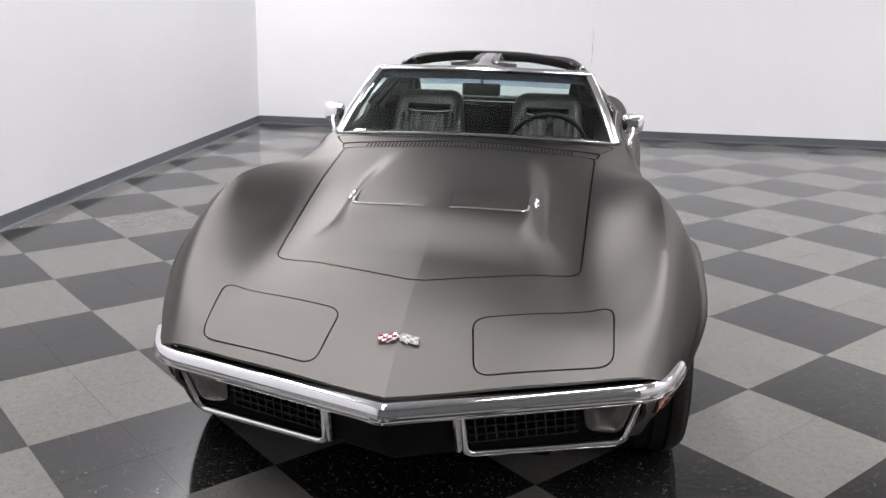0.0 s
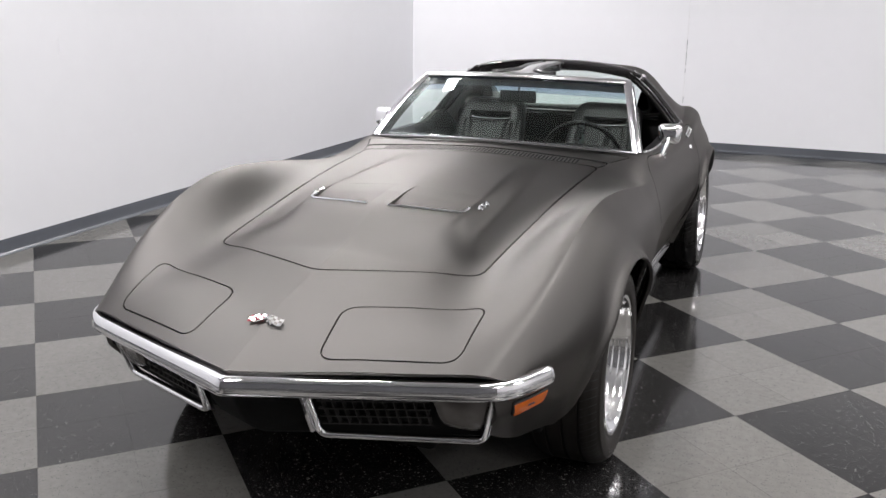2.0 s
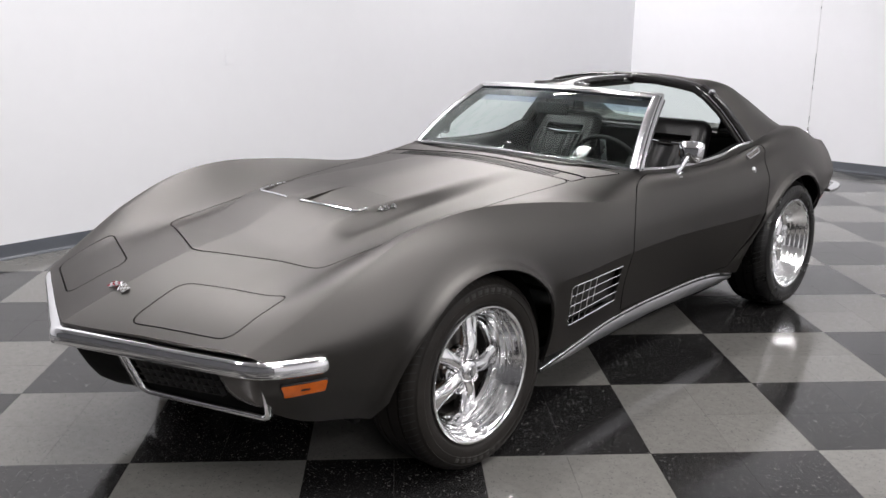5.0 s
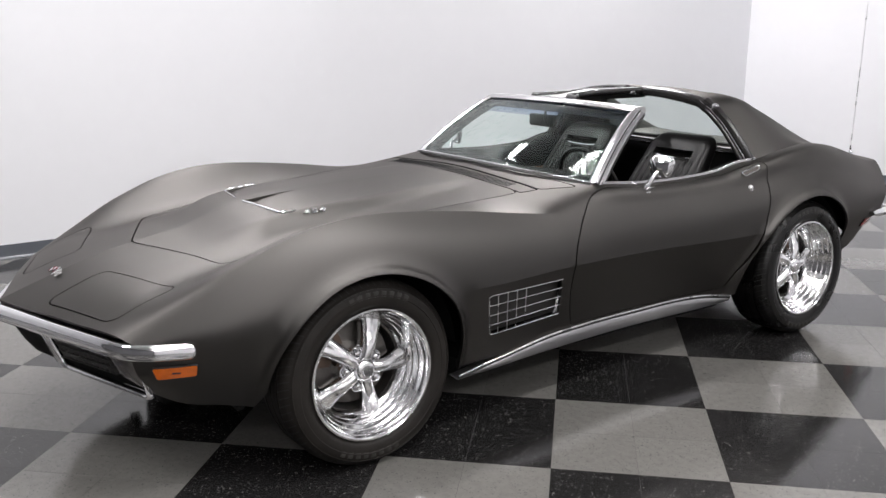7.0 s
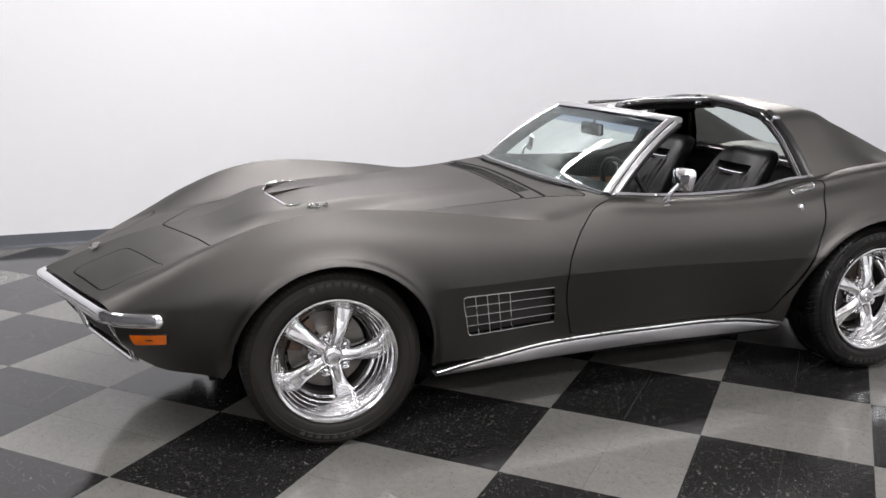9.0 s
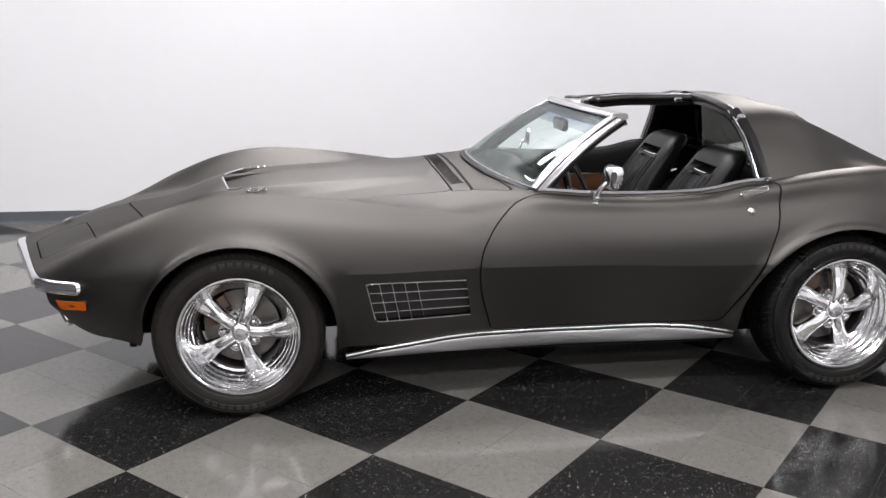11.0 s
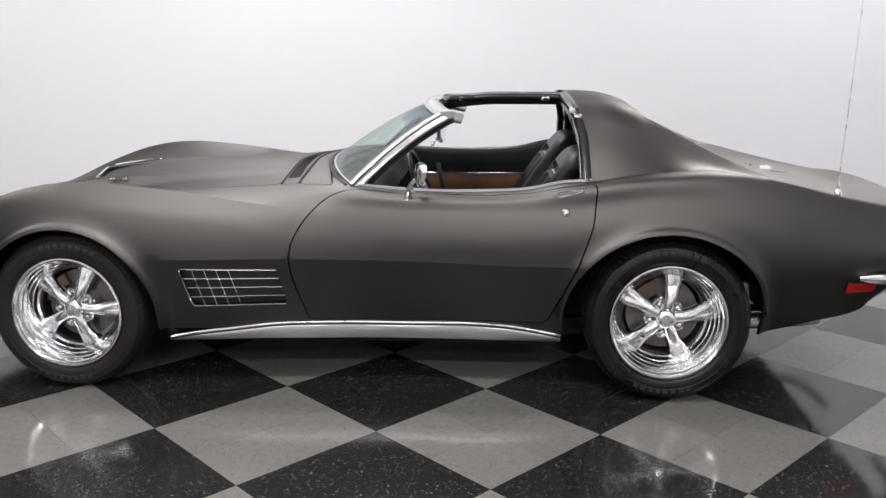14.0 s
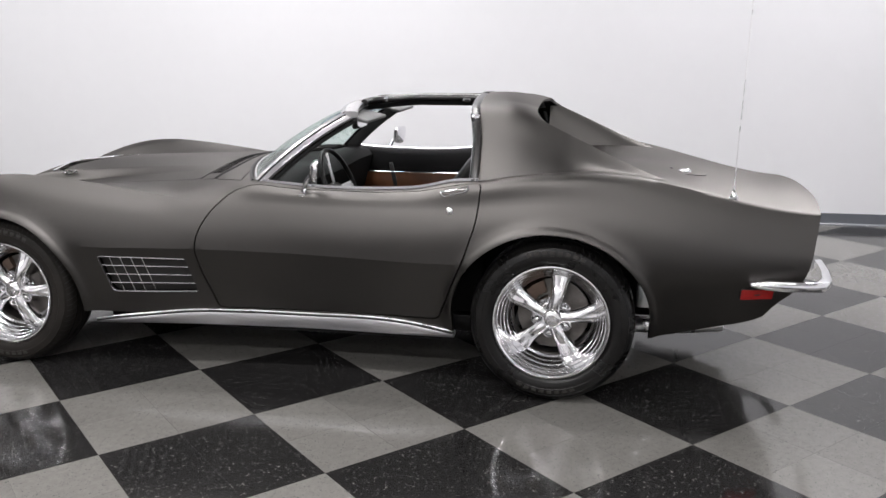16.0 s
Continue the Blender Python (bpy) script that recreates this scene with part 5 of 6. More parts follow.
def roof_skin(v, y):
    v, y = np.asarray(v, float), np.asarray(y, float)
    s, v = np.sign(v), np.abs(v)
    h = np.diff(ROOF_K)
    out = []
    for L in (ROOF_X, ROOF_Z):
        Q = np.stack([f(y) for f in L])
        d = np.diff(Q, axis=0) / h[:, None]
        m = np.empty_like(Q)
        m[0], m[-1] = d[0] * (0 if L is ROOF_Z else 1), d[-1]
        for k in (1, 2, 3):
            m[k] = (d[k - 1] * h[k] + d[k] * h[k - 1]) / (h[k - 1] + h[k])
        # past the roof the ridge of the sail is an edge of its own
        m[2] = m[2] + (d[2] - m[2]) * ramp(2.36, 2.5, y)
        i = np.clip(np.searchsorted(ROOF_K, v) - 1, 0, 3)
        n = np.arange(len(v))
        u, w = (v - ROOF_K[i]) / h[i], h[i]
        out.append(Q[i, n] * (1 + 2 * u) * (1 - u) ** 2 + Q[i + 1, n] * u * u * (3 - 2 * u) + w * (m[i, n] * u * (1 - u) ** 2 - m[i + 1, n] * u * u * (1 - u)))
    x, z = out
    return np.where(s < 0, -x, x), y.copy(), z


side = fine([(0.0, 2.125), (0.27, 2.130), (0.47, 2.150), (0.61, 2.180), (0.79, 2.185), (0.79, 3.21), (0.47, 3.21), (0.47, 2.45), (0.455, 2.42), (0.42, 2.405), (0.30, 2.395), (0.0, 2.39)], 0.018, False)
ROOF_OUT = side + [Vector((-p.x, p.y)) for p in side[-2:0:-1]]
roof = sheet("roof", roof_skin, ROOF_OUT, [], 0.018, PAINT, car, "gunmetal rear roof band with sail panels", 0.014)
lining_side = fine([(0.0, 2.13), (0.47, 2.155), (0.79, 2.19), (0.79, 2.42), (0.47, 2.40), (0.36, 2.38), (0.0, 2.37)], 0.03, False)
sheet("roof_lining", roof_skin, lining_side + [Vector((-p.x, p.y)) for p in lining_side[-2:0:-1]], [], 0.03, BLACK, roof, "black roof lining", 0.0, 0.022)
for s in (1, -1):
    # inner face of each sail, falling to the rear deck
    bm = bmesh.new()
    rows = []
    for y in np.linspace(2.392, 3.21, 30):
        a = np.array(roof_skin(np.array([0.47]), np.array([y]))).ravel()
        zd = float(LINES_Z[1](max(y, 2.5))) - 0.008
        a[2] -= 0.030 * ramp(2.44, 2.36, y)
        lean = 0.060 * ramp(3.21, 2.7, y)
        low = (a[0] - lean - 0.006, y, min(zd, a[2] - 0.012))
        mid = (a[0] - lean * 0.55 - 0.012, y, (a[2] + low[2]) / 2)
        rows.append([(s * a[0], a[1], a[2]), (s * (a[0] - 0.008), y, a[2] - 0.006), (s * mid[0], y, mid[2]), (s * low[0], y, low[2])])
    grid(bm, rows)
    part("sail_inner", bm, PAINT, roof)
    # weatherstrip and bright latch on the front edge of the roof band
    bm = bmesh.new()
    path = [Vector(np.array(roof_skin(np.array([v]), np.array([y]))).ravel()) for v, y in ((0.05, 2.126), (0.2, 2.128), (0.33, 2.134), (0.42, 2.143), (0.47, 2.150))]
    path = [Vector((s * p.x, p.y - 0.012, p.z - 0.016)) for p in path]
    sweep(bm, path, [(-0.024, 0.015), (-0.012, 0.021), (0.006, 0.021), (0.020, 0.012), (0.024, -0.004), (0.018, -0.026), (-0.014, -0.030)])
    part("weatherstrip", bm, GLOSS_BLACK, roof, "black roof weatherstrip")
    bm = bmesh.new()
    path = [Vector(np.array(roof_skin(np.array([v]), np.array([y]))).ravel()) for v, y in ((0.455, 2.150), (0.52, 2.163), (0.61, 2.180), (0.70, 2.184), (0.79, 2.186))]
    path = [Vector((s * (p.x - 0.004), p.y - 0.022, p.z)) for p in path]
    sweep(bm, path, [(-0.022, 0.014), (-0.008, 0.016), (0.006, 0.012), (0.012, 0.0), (0.006, -0.014), (-0.022, -0.016)], (s, 0, 0.3))
    part("pillar_strip", bm, GLOSS_BLACK, roof, "black rubber door pillar strip")
    bm = bmesh.new()
    jamb = [Vector((p.x - s * 0.030, p.y - 0.004, p.z - 0.016)) for p in path]
    sweep(bm, fine(jamb, 0.03, False), circle(0.0175, 12, 0.85), (s, 0, 0.3))
    part("jamb_seal", bm, GLOSS_BLACK, roof, "glossy black rubber seal inside the door pillar")
    # added steel line that stands for the highlight along the glossy rubber
    bm = bmesh.new()
    tube(bm, fine([p + Vector((-s * 0.014, -0.016, 0.0)) for p in path], 0.03, False), 0.0028, 8)
    part("jamb_strip", bm, STEEL, roof, "thin steel line drawn as the highlight inside the door pillar")
    bm = bmesh.new()
    tube(bm, fine([p + Vector((s * 0.012, 0.010, 0.004)) for p in path], 0.03, False), 0.0036, 8)
    part("pillar_moulding", bm, STEEL, roof, "chrome edge of the door pillar")
    bm = bmesh.new()
    box(bm, (-0.013, -0.017, -0.026), (0.011, 0.017, 0.016), 0.007, Matrix.Translation((s * 0.505, 2.142, 1.142)) @ Matrix.Rotation(radians(s * 35), 4, "Y"), 3)
    box(bm, (-0.008, -0.011, -0.075), (0.009, 0.013, -0.016), 0.006, Matrix.Translation((s * 0.512, 2.150, 1.142)) @ Matrix.Rotation(radians(s * -20), 4, "Y"), 3)
    part("roof_latch", bm, STEEL, roof, "chrome roof panel latch")

    # dark joint along the foot of the sail
    bm = bmesh.new()
    foot = [Vector(np.array(roof_skin(np.array([0.787]), np.array([y]))).ravel()) for y in np.linspace(2.19, 2.80, 20)]
    tube(bm, [Vector((s * (p.x + 0.001), p.y, p.z)) for p in foot], 0.0035, 6)
    part("joint", bm, BLACK, roof)

# the T-bar
bm = bmesh.new()
rows = []
for k in range(25):
    y = 1.500 + (2.150 - 1.500) * k / 24
    w = 0.034 + 0.080 * (1 - ramp(1.50, 1.64, y)) ** 2 + 0.02 * ramp(2.05, 2.15, y) ** 2
    z = 1.188 + 0.026 * ramp(1.48, 1.80, y)
    rows.append([(-w, y, z - 0.012), (-w * 0.9, y, z - 0.003), (-w * 0.5, y, z), (0, y, z + 0.001), (w * 0.5, y, z), (w * 0.9, y, z - 0.003), (w, y, z - 0.012), (w * 0.85, y, z - 0.018), (-w * 0.85, y, z - 0.018)])
grid(bm, rows, closed_v=True, caps=True)
tbar = part("roof_bar", bm, HEADER, car, "dull bright metal central roof bar")
bm = bmesh.new()
rows = []
for k in range(13):
    y = 1.53 + 0.62 * k / 12
    z = 1.170 + 0.026 * ramp(1.48, 1.80, y)
    w = 0.052
    rows.append([(-w, y, z), (w, y, z), (w * 1.05, y, z - 0.012), (w * 0.7, y, z - 0.034), (-w * 0.7, y, z - 0.034), (-w * 1.05, y, z - 0.012)])
grid(bm, rows, closed_v=True, caps=True)
part("bar_lining", bm, BLACK, tbar, "black lined underside")
for s in (1, -1):
    # rubber seals along both sides of the bar, turning out along the header
    bm = bmesh.new()
    path = [(s * 0.165, 1.545, 1.180), (s * 0.105, 1.552, 1.184), (s * 0.070, 1.575, 1.187), (s * 0.054, 1.62, 1.190)]
    path += [(s * 0.050, y, 1.170 + 0.026 * float(ramp(1.48, 1.80, y)) + 0.004) for y in np.linspace(1.68, 2.06, 7)] + [(s * 0.060, 2.11, 1.199), (s * 0.09, 2.128, 1.198)]
    sweep(bm, path, circle(0.0165, 10, 1.05))
    part("bar_seal", bm, GLOSS_BLACK, tbar, "black rubber seal along the bar")
for s in (1, -1):
    for y in (1.62, 2.03):
        bm = bmesh.new()
        box(bm, (s * 0.058, y - 0.020, 1.180), (s * 0.069, y + 0.020, 1.200), 0.004)
        pl = part("catch_plate", bm, CHROME, tbar)
        bm = bmesh.new()
        box(bm, (s * 0.063, y - 0.012, 1.184), (s * 0.071, y + 0.012, 1.195), 0.002)
        part("slot", bm, BLACK, pl)

# rear window between the sails
bm = bmesh.new()
outl = rounded([Vector((-0.525, 2.418, 0.926)), Vector((0.525, 2.418, 0.926)), Vector((0.470, 2.340, 1.165)), Vector((-0.470, 2.340, 1.165))], 0.05, 6)
inner_p = [Vector((p.x, p.y - 0.004, p.z - 0.002)) for p in outl]
grid(bm, [outl, inner_p], closed_v=True, caps=True)
rear_glass = part("rear_window", bm, CLEAR, car, "clear upright rear window")
rear_glass.visible_shadow = False
bm = bmesh.new()
tube(bm, outl, 0.011, 6, True, (0, 1, 0))
part("window_seal", bm, BLACK, rear_glass)

# ---- cabin ----
bm = bmesh.new()
box(bm, (-0.60, 1.10, 0.20), (0.60, 2.34, 0.28), 0.01)
part("cabin_floor", bm, LEATHER, car, "black carpeted floor")
bm = bmesh.new()
rows = []
for y, z in ((2.30, 0.25), (2.34, 0.60), (2.36, 0.84), (2.38, 0.885), (2.40, 0.897), (2.42, 0.900)):
    rows.append([(x, y, z) for x in np.linspace(-0.66, 0.66, 9)])
grid(bm, rows)
bmesh.ops.solidify(bm, geom=bm.faces[:], thickness=0.02)
part("bulkhead", bm, LEATHER, car, "black bulkhead behind the seats")
for y, z in ((2.366, 0.890), (2.398, 0.906)):
    bm = bmesh.new()
    tube(bm, [(x, y, z) for x in np.linspace(-0.57, 0.57, 7)], 0.0055, 6)
    part("shelf_strip", bm, CHROME, car, "chrome strip on the rear shelf")
for s in (1, -1):
    bm = bmesh.new()
    rows = [[(s * x, y, z) for y in (2.19, 2.25, 2.32, 2.38)] for x, z in ((0.67, 0.86), (0.64, 0.92), (0.56, 1.02), (0.50, 1.08), (0.44, 1.12))]
    grid(bm, rows)
    bmesh.ops.solidify(bm, geom=bm.faces[:], thickness=0.01)
    part("quarter_lining", bm, LEATHER, car, "black quarter lining")

# dashboard
bm = bmesh.new()
rows = []
for x in np.linspace(-0.64, 0.64, 25):
    b = base_curve(x)
    hump = 0.018 * math.exp(-(((x - 0.34) / 0.2) ** 2)) + 0.016 * math.exp(-(((x + 0.34) / 0.22) ** 2))
    rows.append([(x, b.y + 0.01, b.z - 0.030), (x, 1.16 + 0.1 * abs(x), 0.872 + hump * 0.4), (x, 1.26 + 0.04 * abs(x), 0.868 + hump), (x, 1.335, 0.855 + hump), (x, 1.365, 0.828 + hump * 0.6), (x, 1.350, 0.76), (x, 1.31, 0.60), (x, 1.25, 0.52)])
grid(bm, rows)
part("dashboard", bm, VINYL, car, "black padded dashboard")
bm = bmesh.new()
box(bm, (-0.14, 1.26, 0.28), (0.14, 2.30, 0.55), 0.04)
part("console", bm, LEATHER, car, "black centre console")
bm = bmesh.new()
lathe(bm, [(0.0, 0.05), (0.012, 0.048), (0.018, 0.035), (0.012, 0.012), (0.006, 0.0), (0.005, -0.12)], 16)
bmesh.ops.transform(bm, matrix=Matrix.Translation((0.0, 1.62, 0.68)) @ Matrix.Rotation(radians(-90), 4, "Y"), verts=bm.verts)
part("shift_lever", bm, CHROME, car, "chrome shift lever")

# steering wheel
steer = new("steering_wheel")
steer.parent = car
steer.matrix_basis = Matrix.Translation((0.345, 1.475, 0.790)) @ Matrix.Rotation(radians(-68), 4, "X")
tagged(steer, "thin black steering wheel with three brushed spokes")
bm = bmesh.new()
ring = [(0.192 * math.cos(a), 0.192 * math.sin(a), 0.0) for a in np.linspace(0, 2 * math.pi, 48, endpoint=False)]
tube(bm, ring, 0.0115, 10, True)
part("wheel_rim", bm, LEATHER, steer)
for a in (0, 180, 270):
    bm = bmesh.new()
    d = Vector((math.cos(radians(a)), math.sin(radians(a)), 0))
    sweep(bm, [d * 0.03 + Vector((0, 0, -0.025)), d * 0.10 + Vector((0, 0, -0.016)), d * 0.188], [(-0.014, 0.002), (0.014, 0.002), (0.014, -0.002), (-0.014, -0.002)])
    part("wheel_spoke", bm, BRUSHED, steer)
bm = bmesh.new()
lathe(bm, [(0.0, 0.004), (0.022, 0.0), (0.036, -0.012), (0.040, -0.03), (0.034, -0.20)], 24)
bmesh.ops.transform(bm, matrix=Matrix.Rotation(radians(-90), 4, "Y"), verts=bm.verts)
part("wheel_boss", bm, BLACK, steer)


# seats
def seat(x, y, label):
    """A bucket seat: cushion, pleated back with a slot under the built-in headrest, bolsters."""
    ob = new("seat")
    ob.parent = car
    ob.location = (x, y, 0)
    tagged(ob, label)
    bm = bmesh.new()
    rows = []
    for k in range(61):
        u = k / 60
        z = 0.40 + 0.592 * u
        yy = 1.865 + 0.315 * u - 0.03 * math.sin(u * math.pi)
        w = 0.222 - 0.030 * ramp(0.40, 0.92, u) - 0.075 * (1 - math.sqrt(max(0, 1 - max(0, (u - 0.86) / 0.142) ** 2)))
        t = 0.075 - 0.020 * ramp(0.6, 1, u)
        t *= 0.35 + 0.65 * math.sqrt(max(0.0, 1 - max(0.0, (u - 0.93) / 0.071) ** 2))
        row = []
        for j in range(168):
            a = 2 * math.pi * j / 168
            cx, cy = math.cos(a), math.sin(a)
            px, py = w * math.copysign(abs(cx) ** 0.5, cx), t * math.copysign(abs(cy) ** 0.55, cy)
            if cy < 0:
                lim = w - 0.045
                inn = 1 - ramp(lim - 0.012, lim + 0.004, abs(px))
                pleats = 1 - ramp(0.868, 0.876, z)
                py += float(inn * pleats) * (0.020 - 0.020 * abs(math.sin(math.pi * px / 0.036)) ** 0.55)
                slot = (1 - ramp(0.112, 0.124, abs(px))) * ramp(0.880, 0.886, z) * (1 - ramp(0.908, 0.918, z))
                py += float(slot) * 0.055
            row.append((px, yy + py, z))
        rows.append(row)
    grid(bm, rows, closed_v=True, caps=True)
    back = part("backrest", bm, LEATHER, ob, "black pleated leather backrest with a slot under its headrest", 60)
    bm = bmesh.new()
    tube(bm, [(px, 2.062 + 0.01 * (abs(px) / 0.12) ** 3, 0.881 + 0.008 * (abs(px) / 0.122) ** 4) for px in np.linspace(-0.122, 0.122, 15)], 0.0055, 8)
    part("slot_trim", bm, CHROME, back, "chrome slot trim")
    for sx in (-1, 1):
        bm = bmesh.new()
        path = [(sx * (0.188 - 0.022 * float(ramp(0.3, 0.75, u))), 1.815 + 0.315 * u - 0.02 * math.sin(u * math.pi), 0.40 + 0.585 * u) for u in np.linspace(0.02, 0.80, 14)]
        sweep(bm, path, lambda q: circle(0.032 * (1 - 0.85 * float(ramp(0.45, 1.0, q))), 12))
        part("bolster", bm, LEATHER, ob)
    bm = bmesh.new()
    box(bm, (-0.245, 1.42, 0.30), (0.245, 1.92, 0.46), 0.05, None, 4)
    part("cushion", bm, LEATHER, ob)
    for k in range(8):
        bm = bmesh.new()
        px = -0.126 + 0.036 * k
        sweep(bm, [(px, 1.45, 0.452), (px, 1.65, 0.462), (px, 1.85, 0.455)], circle(0.0165, 8, 0.7))
        part("pleat", bm, LEATHER, ob)
    return ob


seat(0.325, 0.0, "black leather driver's bucket seat with pleats")
seat(-0.345, 0.0, "black leather passenger's bucket seat with pleats")

# door inner panels
for s in (1, -1):
    bm = bmesh.new()
    rows = []
    for y in np.linspace(1.22, 2.19, 24):
        zt = float(LINES_Z[2](y)) + 0.002
        xt = float(LINES_X[2](y))
        rows.append([(s * a, y, b) for a, b in ((xt - 0.022, zt - 0.010), (xt - 0.030, zt + 0.004), (xt - 0.055, zt + 0.003), (xt - 0.085, zt - 0.022), (0.605, zt - 0.075), (0.600, 0.72), (0.585, 0.66), (0.60, 0.62), (0.61, 0.30))])
    grid(bm, rows)
    card = part("door_card", bm, VINYL, doors[s], "black padded inner door panel", 60)
    bm = bmesh.new()
    rows = [[(s * x, y, z) for x, z in ((0.580, 0.640), (0.578, 0.662), (0.588, 0.700), (0.592, 0.732))] for y in np.linspace(1.30, 2.00, 12)]
    grid(bm, rows)
    bmesh.ops.solidify(bm, geom=bm.faces[:], thickness=0.004)
    wood = part("wood_trim", bm, WOOD, card, "walnut door trim strip")
    wood.location.x = -s * 0.010
    for z in (0.636, 0.736):
        bm = bmesh.new()
        tube(bm, [(s * 0.576, y, z) for y in (1.29, 1.6, 2.01)], 0.0020, 6)
        part("trim_strip", bm, STEEL, card)
    bm = bmesh.new()
    box(bm, (-0.008, -0.012, -0.09), (0.008, 0.012, 0.09), 0.006, Matrix.Translation((s * 0.575, 1.50, 0.70)) @ Matrix.Rotation(radians(12), 4, "X"))
    part("pull_handle", bm, BLACK, card)
    # bright strip along the top of the door
    bm = bmesh.new()
    path = [Vector((s * (float(LINES_X[2](y)) - 0.012), y, float(LINES_Z[2](y)) + 0.006)) for y in np.linspace(1.22, 2.19, 30)]
    sweep(bm, path, [(-0.0042, -0.002), (-0.0036, 0.007), (-0.002, 0.0085), (0.002, 0.0085), (0.0036, 0.007), (0.0042, -0.002)])
    part("belt_strip", bm, STEEL, doors[s], "chrome belt strip")

# sun visors and inside mirror
for s in (1, -1):
    bm = bmesh.new()
    box(bm, (-0.165, -0.008, -0.062), (0.165, 0.008, 0.062), 0.007, Matrix.Translation((s * 0.30, 1.585, 1.128)) @ Matrix.Rotation(radians(78), 4, "X"), 3)
    part("sun_visor", bm, material("grey_vinyl", (0.12, 0.12, 0.12), 0.5, 0.0, 0.15, 12.0, 0.0004, 200) if s > 0 else bpy.data.materials["grey_vinyl"], car, "grey vinyl sun visor")
bm = bmesh.new()
box(bm, (-0.095, -0.012, -0.030), (0.095, 0.016, 0.030), 0.013, Matrix.Translation((0, 1.468, 1.072)), 3)
inner_mirror = part("inside_mirror", bm, BLACK, car, "black inside mirror on the header")
bm = bmesh.new()
tube(bm, [(0, 1.475, 1.09), (0, 1.49, 1.12), (0, 1.51, 1.155)], 0.006, 8)
part("stem", bm, CHROME, inner_mirror)
bm = bmesh.new()
box(bm, (-0.086, 0.015, -0.024), (0.086, 0.0185, 0.024), 0.001, Matrix.Translation((0, 1.468, 1.072)))
part("glass", bm, CHROME, inner_mirror)

# door mirrors
for s in (1, -1):
    b = Vector((s * 0.730, 1.424, 0.836))
    head = Vector((s * 0.757, 1.490, 0.930))
    bm = bmesh.new()
    rows = []
    for k in range(9):
        u = k / 8
        r = 0.034 - 0.020 * ramp(0, 0.35, u)
        rows.append([(b.x + s * 0.018 * u + 0.72 * r * math.cos(a), b.y + 0.02 * u + 1.2 * r * math.sin(a), b.z - 0.012 + 0.02 * u) for a in np.linspace(0, 2 * math.pi, 20, endpoint=False)])
    grid(bm, rows, closed_v=True, caps=True)
    mir = part("door_mirror", bm, CHROME, doors[s], "chrome door mirror on a stalk")
    bm = bmesh.new()
    sweep(bm, [b + Vector((0, 0, -0.004)), b.lerp(head, 0.45) + Vector((s * 0.010, -0.006, 0.010)), head + Vector((0, -0.012, -0.010))], lambda u: circle(0.012 - 0.004 * u, 10), (0, 1, 0))
    part("stalk", bm, CHROME, mir)
    bm = bmesh.new()
    m = Matrix.Translation(head) @ Matrix.Rotation(radians(s * 16), 4, "Z") @ Matrix.Rotation(radians(-6), 4, "X")
    rows = []
    for d, k in ((0.012, 0.94), (0.010, 1.0), (0.001, 1.0), (-0.010, 0.92), (-0.018, 0.74), (-0.024, 0.40)):
        outl = rounded([(-0.048 * k, -0.050 * k), (0.048 * k, -0.050 * k), (0.060 * k, 0.048 * k), (-0.060 * k, 0.048 * k)], 0.034 * k, 5)
        rows.append([m @ Vector((p.x, d, p.y)) for p in outl])
    grid(bm, rows, closed_v=True, caps=True)
    shell = part("mirror_head", bm, CHROME, mir, "", 50)

# exhaust and bits under the tail
for s in (1, -1):
    bm = bmesh.new()
    tube(bm, [(s * 0.50, 2.75, 0.25), (s * 0.54, 2.92, 0.262), (s * 0.55, 3.05, 0.27), (s * 0.52, 3.22, 0.28)], 0.036, 14)
    part("exhaust_pipe", bm, BRUSHED, car, "bare metal exhaust pipe")
    bm = bmesh.new()
    box(bm, (s * 0.46, 2.86, 0.33), (s * 0.52, 3.02, 0.43), 0.006)
    part("frame_rail", bm, BRUSHED, car, "bare grey frame rail")
    bm = bmesh.new()
    box(bm, (s * 0.62, -0.455, 0.262), (s * 0.70, -0.425, 0.33), 0.008)
    part("tow_bracket", bm, DARK, car)
# filler lid on the rear deck: a fine round joint and a chrome badge
bm = bmesh.new()
ring = [(0.150 + 0.075 * math.cos(a), 3.080 + 0.075 * math.sin(a)) for a in np.linspace(-0.3, 1.4, 14)]
tube(bm, at_skin([Vector((v_of_x(x, y), y)) for x, y in ring], 0.0005), 0.0026, 6)
lid = part("filler_joint", bm, BLACK, car, "fine dark joint of the filler lid")
p, = at_skin([Vector((v_of_x(0.145, 3.06), 3.06))], 0.0)
bm = bmesh.new()
lathe(bm, [(0.0, 0.012), (0.010, 0.0112), (0.018, 0.008), (0.021, 0.003), (0.021, -0.003)], 24)
bmesh.ops.transform(bm, matrix=Matrix.Translation(p) @ Matrix.Diagonal((0.8, 1.35, 1, 1)) @ Matrix.Rotation(radians(-90), 4, "Y"), verts=bm.verts)
part("badge", bm, CHROME, lid, "small oval chrome badge")
p, = at_skin([Vector((v_of_x(0.098, 3.002), 3.002))], 0.0)
bm = bmesh.new()
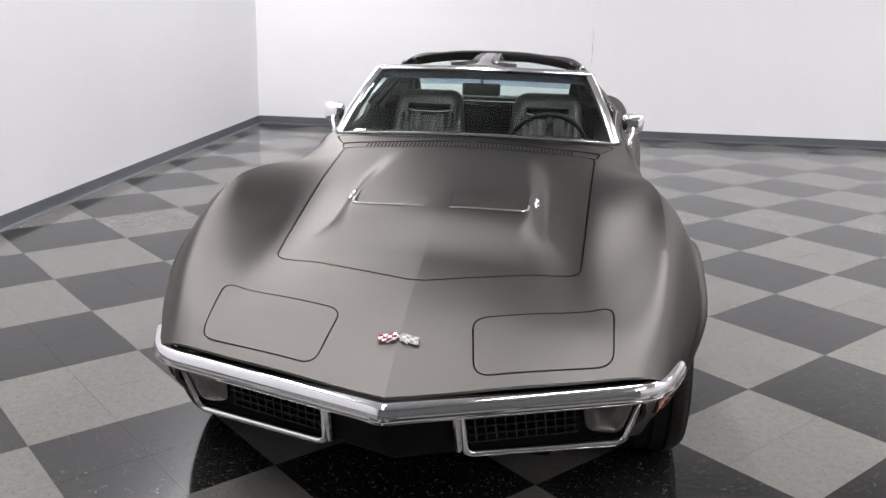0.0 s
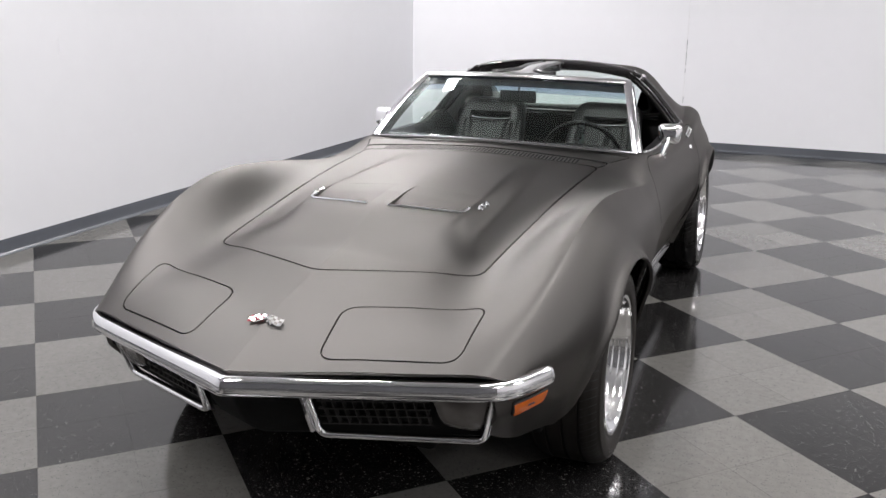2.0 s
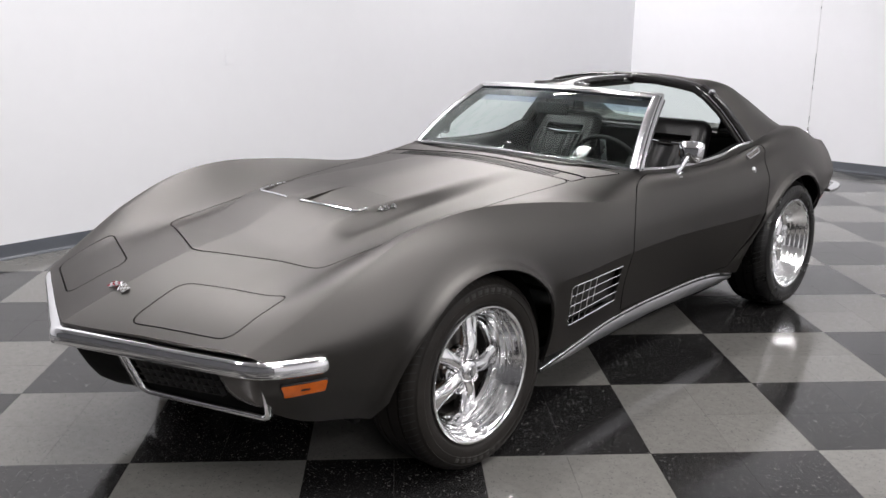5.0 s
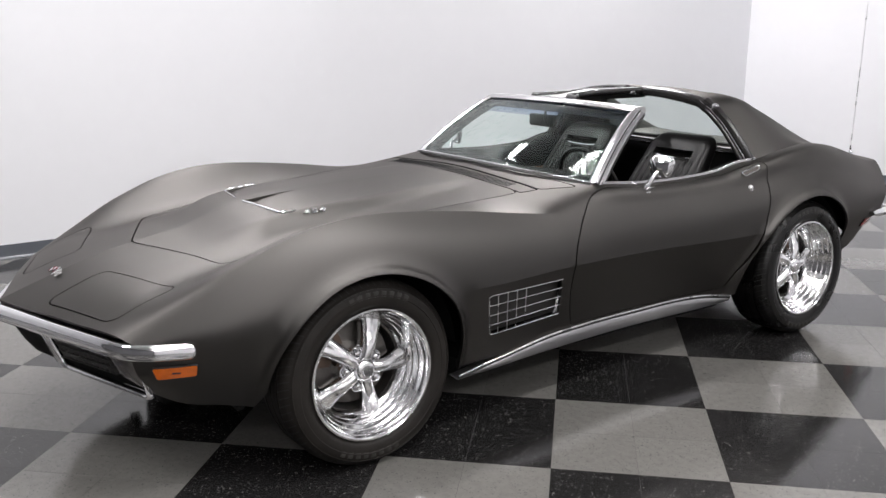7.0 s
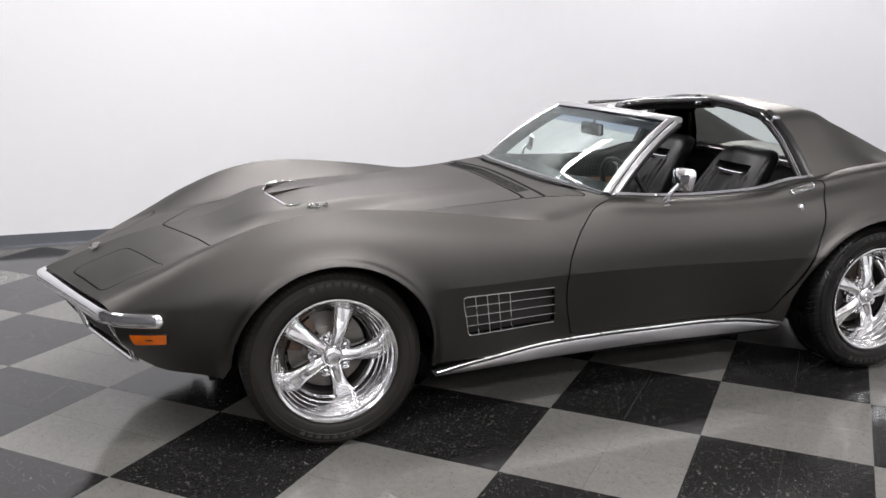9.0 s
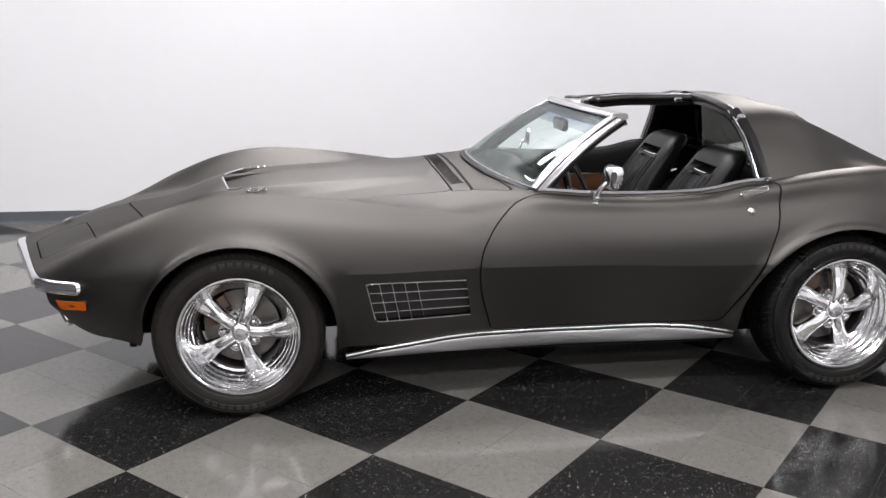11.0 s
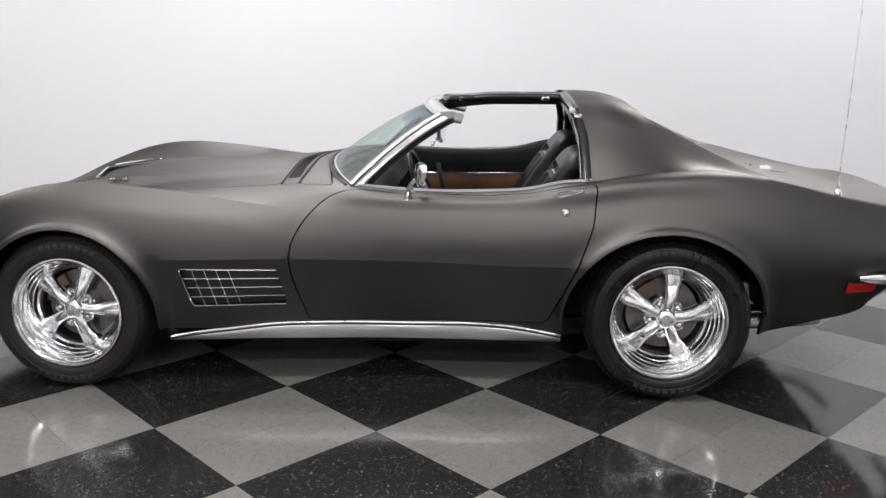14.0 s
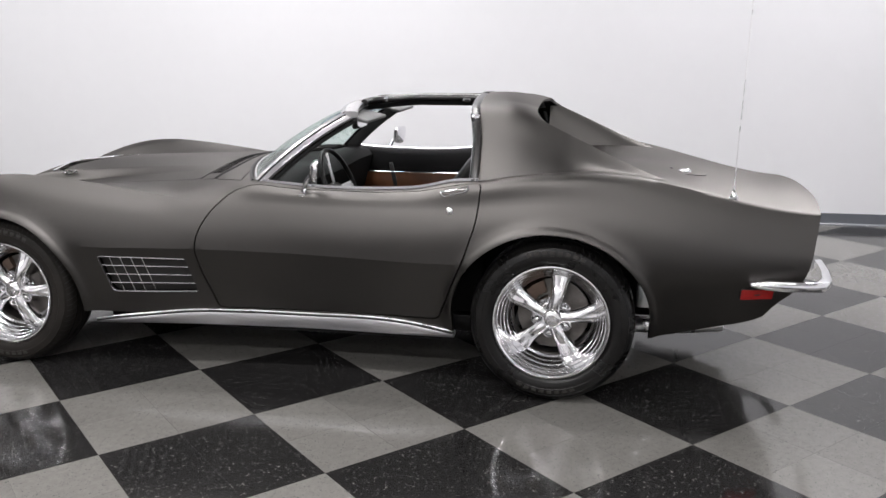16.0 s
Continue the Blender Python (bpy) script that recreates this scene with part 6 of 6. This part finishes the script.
box(bm, p + Vector((-0.006, -0.006, -0.003)), p + Vector((0.006, 0.006, 0.004)), 0.002)
part("rivet", bm, BLACK, lid)

# ---- floor tiles, one by one near the car ----
TILE = 0.3048
ANGLE = radians(45 + 1.4)
CORNER = Vector((0.775, 0.905))
E1, E2 = Vector((math.cos(ANGLE), math.sin(ANGLE))), Vector((math.sin(ANGLE), -math.cos(ANGLE)))


def tile_box(bm, cx, cy, half=TILE / 2 - 0.00015):
    d1, d2 = E1 * half, E2 * half
    low = [bm.verts.new((cx + a * d1.x + b * d2.x, cy + a * d1.y + b * d2.y, -0.003)) for a, b in ((-1, -1), (1, -1), (1, 1), (-1, 1))]
    k = 1 - 0.0004 / half
    top = [bm.verts.new((cx + (v.co.x - cx) * k, cy + (v.co.y - cy) * k, 0.0)) for v in low]
    f = bm.faces.new(top[::-1])
    if f.normal.z < 0:
        f.normal_flip()
    for i in range(4):
        bm.faces.new((low[i], low[(i + 1) % 4], top[(i + 1) % 4], top[i]))


shared = {}
for key, mat in ((0, LIGHT_TILE), (1, DARK_TILE)):
    bm = bmesh.new()
    tile_box(bm, 0, 0)
    bmesh.ops.recalc_face_normals(bm, faces=bm.faces)
    me = bpy.data.meshes.new("tile")
    bm.to_mesh(me)
    bm.free()
    me.materials.append(mat)
    shared[key] = me
rest = {0: bmesh.new(), 1: bmesh.new()}
for i in range(-70, 70):
    for j in range(-70, 70):
        c = CORNER + E1 * ((i + 0.5) * TILE) + E2 * ((j + 0.5) * TILE)
        if not (-3.5 < c.x < EAST + 0.1 and SOUTH - 0.1 < c.y < NORTH + 0.1):
            continue
        kind = (i // 2 + j // 2) % 2
        if abs(c.x - 1.75) < 1.95 and -2.2 < c.y < 4.6:
            put("tile", shared[kind], floor, "", Matrix.Translation((c.x, c.y, 0)))
        else:
            tile_box(rest[kind], c.x, c.y)
for kind, mat in ((0, LIGHT_TILE), (1, DARK_TILE)):
    o = part("tiles", rest[kind], mat, floor, "light grey vinyl tiles" if kind == 0 else "black flecked vinyl tiles")
    tagged(o, kind="stuff")
